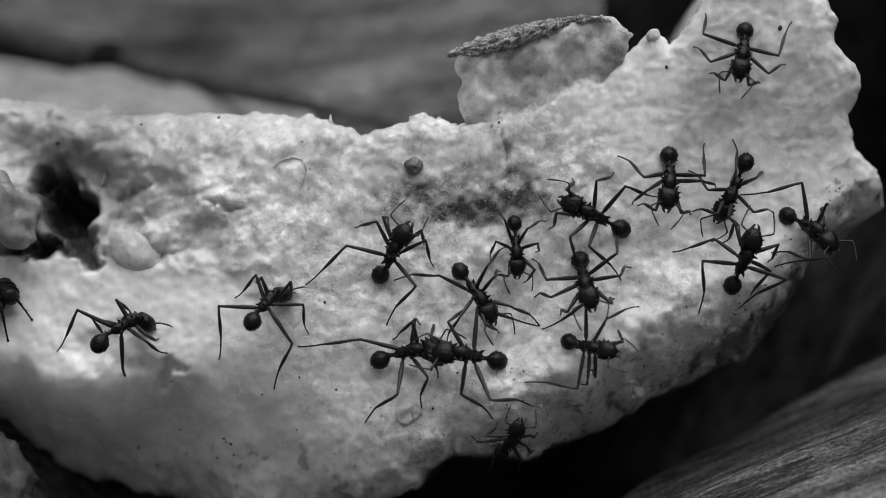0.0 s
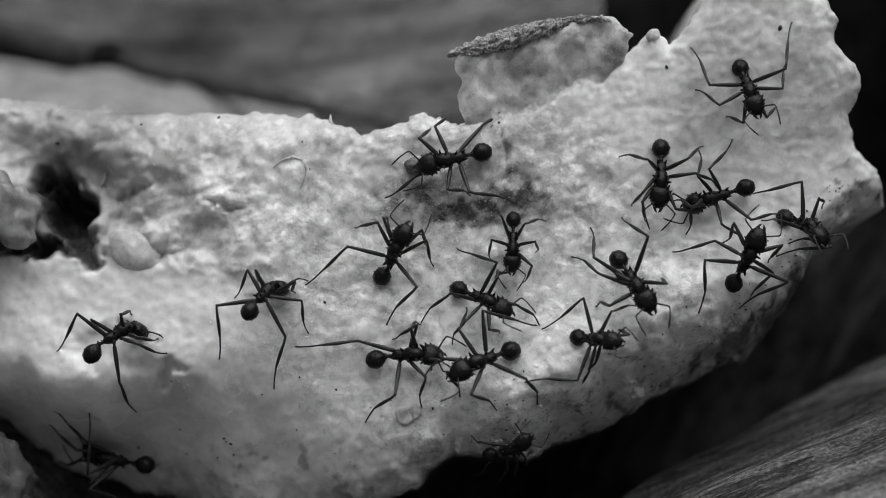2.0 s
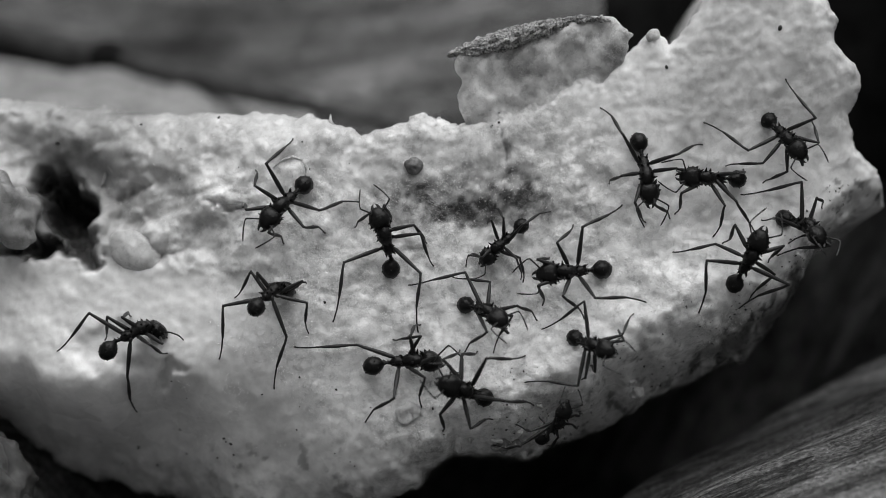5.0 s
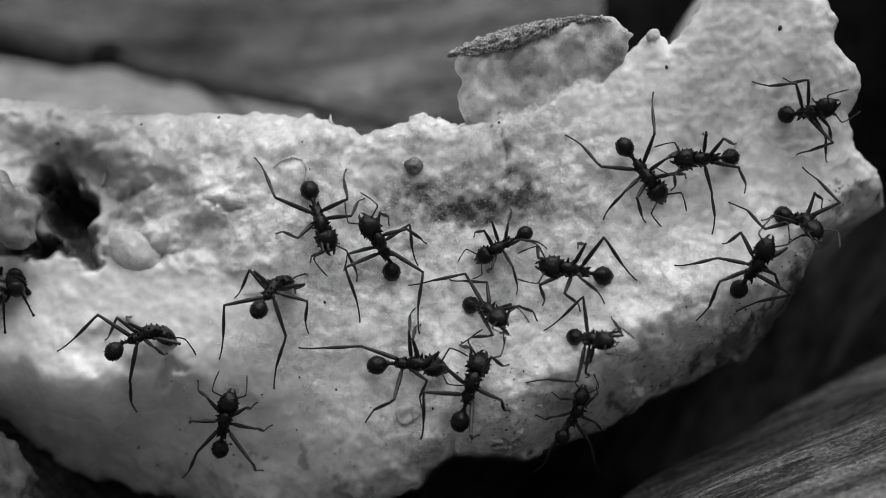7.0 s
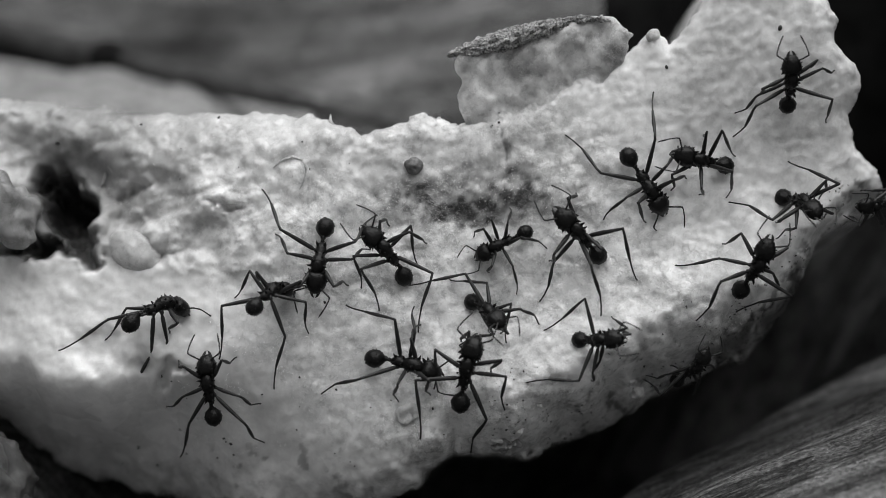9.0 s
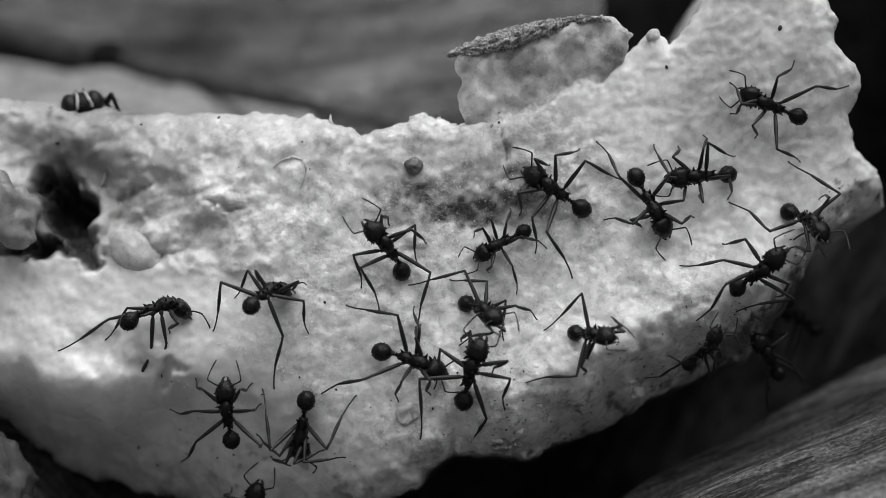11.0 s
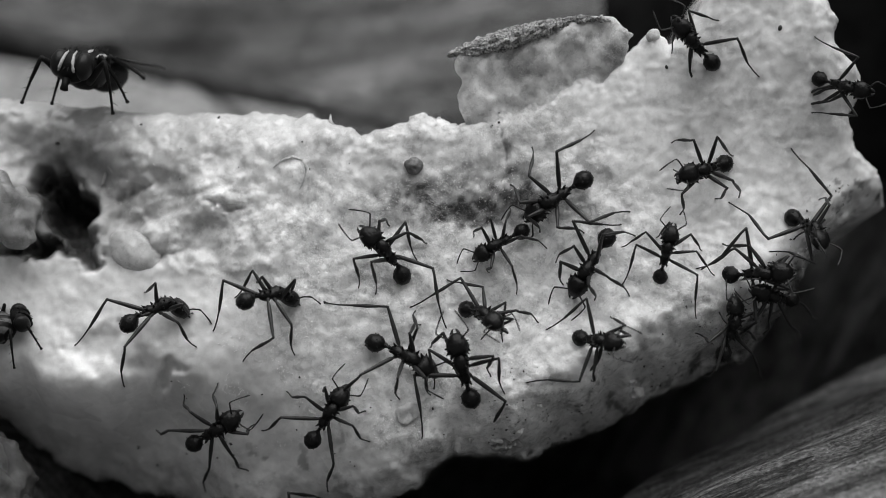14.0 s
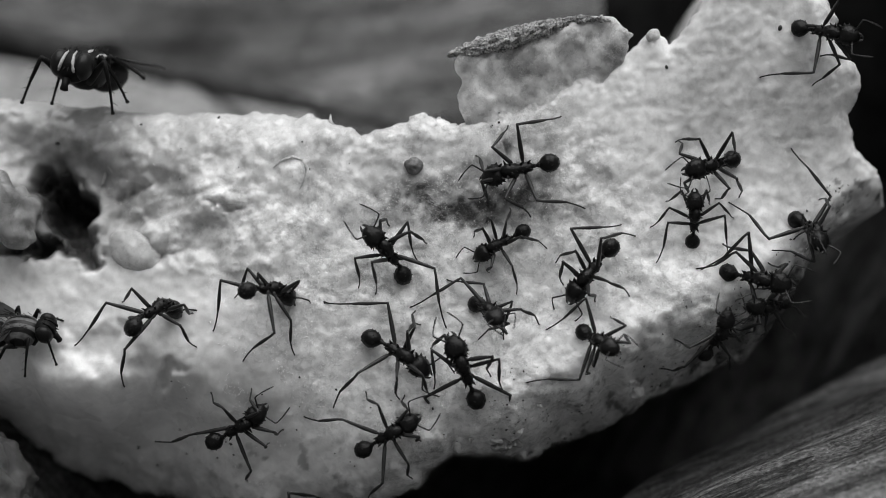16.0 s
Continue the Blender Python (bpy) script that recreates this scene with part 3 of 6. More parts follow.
NET_X, NET_Y = np.arange(-75, 66, PLOT), np.arange(-40, 40, PLOT)
NET = stand(*np.meshgrid(NET_X, NET_Y))


def tread(x, y):
    """stand() for one place, from the net."""
    u, v = (x - NET_X[0]) / PLOT, (y - NET_Y[0]) / PLOT
    i, j = min(max(int(u), 0), len(NET_X) - 2), min(max(int(v), 0), len(NET_Y) - 2)
    u, v = min(max(u - i, 0), 1), min(max(v - j, 0), 1)
    return float((NET[j, i] * (1 - u) + NET[j, i + 1] * u) * (1 - v) + (NET[j + 1, i] * (1 - u) + NET[j + 1, i + 1] * u) * v)


FRUIT = build_fruit()
build_wisp_glints(FRUIT)
build_soil(FRUIT)


def wood_height(x, y):
    """The wood's height in mm: level, with a deep gully along the slab's lower edge."""
    away = (x - 2.5) * 0.60 - (y + 8) * 0.80 + 1.2 * value(x, y, 16, 63)
    r = np.hypot(x + 45, y - 235)
    bank = -65 * (1 - ramp(away, -11, 7)) - 20 * (1 - ramp(away, -2, 37)) + 16.5
    z = GROUND + bank * ramp(x, -14, 2) * ramp(-y, -48, -26) * ramp(away, -60, -40)
    z = z - 32 * np.exp(-((x + 29) / 6.0) ** 2 - ((y + 4) / 7.0) ** 2)    # a hole in the wood under the slab's turned edge
    return z + 0.5 * fbm(r, np.arctan2(y - 235, x + 45) * 16, 5, 3, 61) * (np.abs(x) < 170) * (np.abs(y) < 170)


def build_ground():
    """One sheet of weathered wood to the horizon, close-meshed near the fruit."""
    near = np.arange(-170, 171, 1.4)
    far = np.array([200, 300, 600, 1500, 5000, 20000, 100000.0])
    line = np.concatenate([-far[::-1], near, far])
    x, y = np.meshgrid(line, line)
    ground = grid_mesh("ground", x, y, wood_height(x, y), WOOD)
    tagged(ground, "dark weathered wood with curved grain lines", "ground", kind="structure")


def build_husk():
    """A dark piece of husk that stands behind the slab."""
    u, v = np.meshgrid(np.linspace(0, 1, 50), np.linspace(0, 1, 36))
    a = radians(106) - radians(135) * u
    x = 30 + (38 + 5 * v) * np.cos(a) + 0.5 * fbm(u * 40, v * 30, 6, 3, 91)
    y = 8 + (34 + 16 * v) * np.sin(a)
    # raised beyond the view so that the wall keeps sky light off the gap
    z = GROUND - 95 + (95 + 18 + 42 * ramp(u, 0.0, 0.3)) * v + 0.6 * fbm(u * 60, v * 30, 8, 3, 92)
    n = 1.6
    xs, ys, zs = np.concatenate([x, (x + n * np.cos(a))[::-1]]), np.concatenate([y, (y + n * np.sin(a))[::-1]]), np.concatenate([z, z[::-1] - 0.4])
    husk = new("husk")
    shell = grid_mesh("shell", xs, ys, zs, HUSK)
    shell.parent = husk
    for k in range(7):                                               # coarse strands along the inner side
        i = 4 + 6 * k
        bm = tube(bmesh.new(), [(x[j, i] - 0.4 * math.cos(a[j, i]), y[j, i] - 0.4 * math.sin(a[j, i]), z[j, i], 0.5 + 0.2 * math.sin(j + k)) for j in range(0, 36, 5)], 6)
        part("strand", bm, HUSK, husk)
    tagged(husk, "dark curved piece of fruit husk standing behind the flesh", "husk")


def build_gap_band():
    """A dark tube added for the shadowed gap behind the back lobe, far out of focus."""
    bm = tube(bmesh.new(), [(-90, 95, -21.5, 1.6), (-66, 82, -21.2, 1.9), (-52, 74, -20.8, 1.9), (-42, 68, -19.8, 2.2), (-36, 65, -19.3, 1.6), (-26, 60, -19, 1.2), (-12, 54, -19, 0.8), (0, 50, -20.3, 0.5)], 12)
    bmesh.ops.subdivide_edges(bm, edges=bm.edges[:], cuts=1, use_grid_fill=True)
    twig = new("twig")
    part("bark", roughen(bm, 0.4, 3, 6), GAP_GREY, twig)
    part("knot", roughen(ball(bmesh.new(), -39, 66, -19, 2.6, 2.0, 2.2), 0.4, 2, 7), HUSK, twig)
    tagged(twig, "dark band standing in for the shadowed gap behind the fruit", "twig")


build_ground()
build_husk()
build_gap_band()


def small_things():
    """Seed, crumb and specks that lie on the flesh."""
    seed = lump("seed", -2.55, 7.15, 0.80, 0.76, 0.7, SEED, None, "", 0.35, 0, 0.22, 8, 4)
    tagged(seed, "small dull brownish-grey seed pressed into the flesh", "seed")
    seed.matrix_world = FACE @ seed.matrix_basis
    crumb = lump("crumb", 8.4, -13.9, 0.36, 0.22, 0.25, PULP, None, "", 0.2, -30, 0.3, 9, 2)
    tagged(crumb, "tiny bright white crumb lying on the flesh", "crumb")
    crumb.matrix_world = FACE @ crumb.matrix_basis
    flake = lump("flake", -3.0, -14.6, 1.1, 0.8, 0.14, PULP, None, "", 0.0, 15, 0.5, 11, 3)
    tagged(flake, "thin pale curled flake lying on the flesh", "flake")
    flake.matrix_world = FACE @ flake.matrix_basis
    bm = bmesh.new()
    bmesh.ops.create_icosphere(bm, subdivisions=5, radius=MM)
    for v in bm.verts:
        v.co = Vector((v.co.x * 5.4, v.co.y * 8.0, v.co.z * 6.4))
    roughen(bm, 1.0, 3.5, 3)
    roughen(bm, 0.35, 0.9, 5)
    scrap = part("fruit_scrap", bm, SCRAP)
    scrap.matrix_world = pose(-42.6 * MM, -11.8 * MM, (GROUND + 5.2) * MM, 0, 0, 30)
    tagged(scrap, "grey lumpy scrap of fruit lying on the wood", "fruit")
    for k, (x, y, r) in enumerate(((-34.6, 9.7, 0.16), (3.4, 15.8, 0.14), (29.3, 18.8, 0.2), (-10.3, -4.9, 0.11), (-18.8, -17.2, 0.12), (-27.8, -17.5, 0.12), (-20, 11.8, 0.12), (4.9, 11.0, 0.1), (19.6, 15.7, 0.14), (-27, 11.3, 0.1))):
        speck = lump("dirt_speck", x, y, r * 1.3, r, r * 0.8, SEED_DARK, None, "", 0.2, 37 * k, 0.3, k, 2)
        tagged(speck, "tiny black speck of dirt on the flesh", "dirt", "specks of dirt")
        lift = 2.3 if k == 1 else 0
        speck.matrix_world = FACE @ Matrix.Translation((0, 0, lift * MM)) @ speck.matrix_basis


def scattered_specks():
    """Finer specks, mostly on the smooth lower flesh and beside the crease."""
    rng = random.Random(31)
    spots = [(rng.uniform(-30, 2), rng.uniform(-20, -11), rng.uniform(0.045, 0.09)) for _ in range(26)]
    spots += [(rng.uniform(4.2, 5.3), rng.uniform(10.4, 12.2), rng.uniform(0.05, 0.08)) for _ in range(5)]
    spots += [(rng.uniform(-24, -8), rng.uniform(5.5, 11), rng.uniform(0.04, 0.07)) for _ in range(6)]
    for k, (x, y, r) in enumerate(spots):
        speck = lump("dirt_speck", x, y, r * 1.4, r, r * 0.8, SEED_DARK, None, "", 0.2, 53 * k, 0.3, k, 2)
        tagged(speck, "tiny black speck of dirt on the flesh", "dirt", "specks of dirt")
        speck.matrix_world = FACE @ speck.matrix_basis


small_things()
scattered_specks()


# ---- ants: black, spiny, long-legged; x ahead, y to the left, z up, the waist at the origin, in mm ----
CHITIN = plain("black_chitin", 0.004, 0.36, 3600, 0.07, 0.5, 0.2)
HORN = plain("dark_leg", 0.020, 0.42, 3000, 0.02, 0.4, 0.3)
EYE_BLACK = plain("eye_black", 0.012, 0.15, 9000, 0.01)


def spine(bm, x, y, z, dx, dy, dz, r=0.09):
    """A thorn and its twin on the other side."""
    dx, dy, dz = 0.8 * dx, 0.8 * dy, 0.8 * dz
    for s in (1, -1):
        tube(bm, [(x, s * y, z, r), (x + 0.5 * dx, s * (y + 0.5 * dy), z + 0.5 * dz, r * 0.66), (x + dx, s * (y + dy), z + dz, 0.02)], 6)


def rugged(bm, amount, size, seed):
    """Uneven armour: the skin pushed in and out."""
    bm.normal_update()
    for v in bm.verts:
        p = v.co / (size * MM) + Vector((seed * 3.1, seed, 0))
        v.co += v.normal * amount * MM * noise.noise(p)
    return bm


REACH = {"F": (2.5, 3.4), "M": (2.8, 3.9), "H": (3.8, 5.5)}          # thigh and lower leg
HIP = {"F": (2.15, 0.34, -0.10), "M": (1.45, 0.36, -0.14), "H": (0.75, 0.32, -0.10)}
STANCE = {"F": (4.5, 2.4), "M": (1.3, 4.3), "H": (-3.4, 4.0)}       # where feet are put down beside the body
NECK, HEAD_AT, GASTER_AT, RIDE = 2.75, 3.5, 1.4, 1.25


def build_ant():
    ant = new("ant")
    tagged(ant, "black spiny ant with long thin legs feeding on the fruit flesh", "ant", "ants on the fruit")
    bm = tube(bmesh.new(), [(-0.02, 0, 0, 0.13), (0.2, 0, 0.06, 0.36), (0.6, 0, 0.12, 0.47), (0.95, 0, 0.12, 0.46), (1.2, 0, 0.14, 0.42), (1.5, 0, 0.24, 0.54), (1.85, 0, 0.32, 0.64), (2.2, 0, 0.3, 0.64),
                            (2.5, 0, 0.2, 0.54), (2.8, 0, 0.1, 0.36), (2.95, 0, 0.08, 0.22)], 14)
    for row in ((2.3, 0.44, 0.5, 0.16, 0.52, 0.4, 0.17), (1.95, 0.3, 0.72, 0.0, 0.22, 0.36, 0.14), (1.6, 0.22, 0.6, -0.1, 0.14, 0.34, 0.12), (1.75, 0.55, 0.3, -0.04, 0.34, 0.14, 0.13),
                (1.05, 0.28, 0.46, -0.14, 0.16, 0.32, 0.12), (0.85, 0.4, 0.2, -0.06, 0.26, 0.12, 0.1), (0.4, 0.24, 0.36, -0.44, 0.26, 0.4, 0.14), (0.25, 0.26, 0.05, -0.16, 0.2, 0.05, 0.09)):
        spine(bm, *row)
    part("thorax", rugged(bm, 0.12, 0.28, 1), CHITIN, ant)
    bm = tube(bmesh.new(), [(0.06, 0, 0, 0.10), (-0.12, 0, 0.06, 0.19), (-0.28, 0, 0.02, 0.12), (-0.46, 0, 0.08, 0.25), (-0.62, 0, 0.03, 0.17), (-0.8, 0, 0, 0.14)], 10)
    spine(bm, -0.14, 0.06, 0.16, -0.08, 0.1, 0.16, 0.06)
    spine(bm, -0.46, 0.1, 0.22, -0.08, 0.12, 0.14, 0.07)
    part("petiole", bm, CHITIN, ant)
    bm = ball(bmesh.new(), -0.86, 0, 0, 0.92, 0.80, 0.78, 0.08, 3, 22)
    for v in bm.verts:                                               # narrower towards the waist
        f = 1 - 0.3 * max(0.0, (v.co.x / MM + 0.86) / 0.92) ** 2
        v.co.y, v.co.z = v.co.y * f, v.co.z * f
    for k in range(36):                                              # small blunt knobs over the round abdomen
        a, b = k * 2.4, 0.3 + 1.7 * (k + 0.5) / 36
        v = Vector((-math.cos(b), math.sin(b) * math.cos(a), math.sin(b) * math.sin(a)))
        p = Vector((-0.86 + 0.83 * v.x, 0.71 * v.y, 0.69 * v.z))
        tube(bm, [(*p, 0.10), (*(p + v * 0.09), 0.06), (*(p + v * 0.15), 0.012)], 5)
    gaster = part("gaster", rugged(bm, 0.05, 0.22, 3), CHITIN, ant)
    gaster.location = (-0.56 * MM, 0, 0)
    bm = tube(bmesh.new(), [(-0.14, 0, 0, 0.2), (0.0, 0, 0.0, 0.66), (0.18, 0, 0.03, 0.86), (0.45, 0, 0.06, 0.93), (0.85, 0, 0.02, 0.90), (1.2, 0, -0.05, 0.76), (1.5, 0, -0.1, 0.58), (1.72, 0, -0.12, 0.34)], 18, 0.8)
    for v in bm.verts:                                               # two lobes with a groove between them at the back
        v.co.z -= 0.16 * MM * math.exp(-(v.co.y / (0.22 * MM)) ** 2) * max(0.0, 1 - v.co.x / (1.1 * MM)) * (v.co.z > 0)
    for row in ((0.08, 0.46, 0.2, -0.5, 0.3, 0.3, 0.22), (0.3, 0.68, 0.14, -0.26, 0.46, 0.12, 0.19), (0.28, 0.3, 0.54, -0.2, 0.08, 0.14, 0.13), (0.62, 0.78, 0.08, -0.04, 0.34, 0.08, 0.15), (0.55, 0.56, 0.46, -0.1, 0.18, 0.16, 0.14),
                (0.95, 0.76, 0.04, 0.06, 0.24, 0.06, 0.11), (0.05, 0.6, -0.2, -0.28, 0.28, -0.12, 0.14)):
        spine(bm, *row)
    head = part("head", rugged(bm, 0.10, 0.3, 2), CHITIN, ant)
    head.matrix_basis = pose(NECK * MM, 0, 0.06 * MM, 0, 22, 0)
    for s in (1, -1):
        bm = tube(bmesh.new(), [(1.40, 0.28 * s, -0.1, 0.15), (1.7, 0.30 * s, -0.14, 0.15), (1.95, 0.2 * s, -0.2, 0.10), (2.1, 0.06 * s, -0.24, 0.02)], 7, 0.6)
        part("mandible", bm, HORN, head, "toothed dark jaw")
        part("eye", ball(bmesh.new(), 0.95, 0.76 * s, 0.14, 0.15, 0.10, 0.13, sides=10), EYE_BLACK, head, "small round glossy eye")
        bm = tube(bmesh.new(), [(0, 0, 0, 0.085), (0.32, 0.5 * s, 0.28, 0.07), (0.66, 1.05 * s, 0.42, 0.075), (0.74, 1.14 * s, 0.42, 0.08), (0.95, 1.15 * s, 0.36, 0.055), (1.5, 1.0 * s, 0.12, 0.06), (2.0, 0.8 * s, -0.12, 0.075), (2.3, 0.66 * s, -0.3, 0.06), (2.42, 0.6 * s, -0.38, 0.02)], 7)
        part("antenna", bm, HORN, head, "thin elbowed feeler").location = Vector((1.2, 0.36 * s, 0.22)) * MM
    for side in (1, -1):
        for k in "FMH":
            thigh, shin = REACH[k]
            w = {"F": 0.19, "M": 0.175, "H": 0.185}[k]
            bm = tube(bmesh.new(), [(-0.16, 0, 0, 0.16), (0.12, 0, 0, 0.20), (0.34, 0, 0, 0.11), (0.6, 0, 0.02, w), (0.45 * thigh, 0, 0.05, w * 1.08), (0.8 * thigh, 0, 0.03, w * 0.8), (thigh - 0.1, 0, 0, w * 0.62), (thigh + 0.05, 0, 0, w * 0.66)], 8)
            leg = part("leg", bm, HORN, ant)
            leg.location = Vector((HIP[k][0], HIP[k][1] * side, HIP[k][2])) * MM
            j = 0.56 * shin                                         # where the foot's thin joints begin
            bm = tube(bmesh.new(), [(-0.05, 0, 0, w * 0.6), (0.2 * j, 0, 0.02, w * 0.62), (0.6 * j, 0.12 * side, 0.18, w * 0.92), (0.95 * j, 0.2 * side, 0.32, w * 0.6), (j, 0.2 * side, 0.33, w * 0.42), (j + 0.5 * (shin - j), 0.16 * side, 0.12, w * 0.38),
                                    (shin - 0.3, 0.06 * side, 0.0, w * 0.34), (shin - 0.1, 0, 0.0, w * 0.42), (shin, 0.0, 0.0, 0.03)], 7)
            low = part("lower_leg", bm, HORN, leg)
            low.location = (thigh * MM, 0, 0)
    return ant


def ground_under(x, y):
    """Height and upright of the surface round (x, y), evened over the span of an ant's feet."""
    r = 1.3
    xs = np.array([0, r, -r, 0, 0, r, r, -r, -r]) + x
    ys = np.array([0, 0, 0, r, -r, r, -r, r, -r]) + y
    h = np.array([tread(px, py) for px, py in zip(xs, ys)])
    c, s = math.cos(radians(LEAN)), math.sin(radians(LEAN))
    h = np.maximum(h, h.max() - 5.0)
    slope_x, slope_y = float(np.mean(h[[1, 5, 6]] - h[[2, 7, 8]])) / (2 * r), float(np.mean(h[[3, 5, 7]] - h[[4, 6, 8]])) / (2 * r)
    up = Vector((-max(-0.6, min(0.6, slope_x)), -max(-0.6, min(0.6, slope_y)), 1)).normalized()
    return float(0.5 * h.mean() + 0.5 * h.max()), up


def ant_pose(gx, gy, hx, hy, size, bend, tip=0.0):
    """The ant's pose on the slab (mm) when its abdomen and head stand over those places."""
    g, h = Vector((gx, gy)), Vector((hx, hy))
    run = h - g
    gamma = math.atan2(GASTER_AT * math.sin(radians(bend)), HEAD_AT + GASTER_AT * math.cos(radians(bend)))
    full = math.hypot(GASTER_AT * math.sin(radians(bend)), HEAD_AT + GASTER_AT * math.cos(radians(bend))) * size
    short = min(1.0, run.length / full)
    heading = math.atan2(run.y, run.x) - gamma
    ahead = Vector((math.cos(heading), math.sin(heading)))
    w = h - ahead * HEAD_AT * size * max(short, run.length / full * 0.98)
    z, up = ground_under(*(w + ahead * 1.3 * size))
    up = (up + Vector((0, tip, 0))).normalized()                      # those on the ledge stand more upright
    x_axis = Vector((ahead.x, ahead.y, 0))
    x_axis = (x_axis - up * x_axis.dot(up)).normalized()
    seen = math.hypot(x_axis.x, x_axis.y)                            # part of its length that its slope leaves
    lift = math.acos(max(0.52, min(1.0, short / seen)))
    x_axis = (x_axis * math.cos(lift) + up * math.sin(lift)).normalized()
    y_axis = up.cross(x_axis).normalized()
    z_axis = x_axis.cross(y_axis)
    at = Vector((w.x, w.y, z)) + up * RIDE * size
    return Matrix(((x_axis.x, y_axis.x, z_axis.x, at.x), (x_axis.y, y_axis.y, z_axis.y, at.y), (x_axis.z, y_axis.z, z_axis.z, at.z), (0, 0, 0, 1))), up


def side_pose(gx, gy, hx, hy, size, back, droop):
    """The pose of an ant that is seen from its side, its head bent down to the flesh."""
    g, h = Vector((gx, gy, 0)), Vector((hx, hy, 0))
    full, sag = (HEAD_AT + GASTER_AT) * size, radians(droop)
    run = h - g
    x_axis = Vector((run.x, run.y, -0.8 * math.sqrt(max(0.0, full ** 2 - run.length ** 2)))).normalized()
    for _ in range(4):
        z_axis = Vector(back)
        z_axis = (z_axis - x_axis * z_axis.dot(x_axis)).normalized()
        waist = g + (x_axis * math.cos(sag) + z_axis * math.sin(sag)) * GASTER_AT * size
        way = h - waist
        way.z = x_axis.z * HEAD_AT * size
        x_axis = way.normalized()
    z_axis = (z_axis - x_axis * z_axis.dot(x_axis)).normalized()
    y_axis = z_axis.cross(x_axis)
    waist.z = max(tread(waist.x, waist.y), tread(hx, hy) - x_axis.z * HEAD_AT * size, tread(gx, gy)) + 1.0 * size
    k = 1 - waist.z / (1000 * D)                                     # kept on the same line of sight
    return Matrix(((x_axis.x, y_axis.x, z_axis.x, waist.x * k), (x_axis.y, y_axis.y, z_axis.y, waist.y * k), (x_axis.z, y_axis.z, z_axis.z, waist.z), (0, 0, 0, 1)))


def leg_poses(hip, foot, bow, up, side, thigh, shin):
    """Two joints from hip to foot, all in the ant's own space: the thigh's pose, and the lower leg's in the thigh's space."""
    way = foot - hip
    reach = min(max(way.length, 0.35 * (thigh + shin)), 0.985 * (thigh + shin))
    along = way.normalized()
    a = (thigh ** 2 - shin ** 2 + reach ** 2) / (2 * reach)
    r = math.sqrt(max(thigh ** 2 - a * a, 1e-4))
    n = (up - along * up.dot(along)).normalized()
    s = n.cross(along)                                               # to the left of the way to the foot
    lean = max(-0.93, min(0.93, bow / r)) if bow is not None else -0.5 * side
    knee = hip + along * a + (n * math.sqrt(1 - lean * lean) + s * lean) * r
    tip = hip + along * reach

    def frame_of(origin, to):
        x = (to - origin).normalized()
        z = (up - x * up.dot(x))
        z = z.normalized() if z.length > 1e-3 else Vector((0, 0, 1))
        y = z.cross(x)
        return Matrix(((x.x, y.x, z.x, origin.x), (x.y, y.y, z.y, origin.y), (x.z, y.z, z.z, origin.z), (0, 0, 0, 1)))

    upper, lower = frame_of(hip, knee), frame_of(knee, tip)
    return upper, upper.inverted() @ lower


STEP = 0.2
TIMES = [round(STEP * i, 3) for i in range(int(16 / STEP) + 1)]
KEYED = []                                                           # (object, rows) for motions()


def scaled(m):
    """A pose in mm as one in metres."""
    return Matrix.Translation(m.translation * MM) @ m.to_3x3().to_4x4()


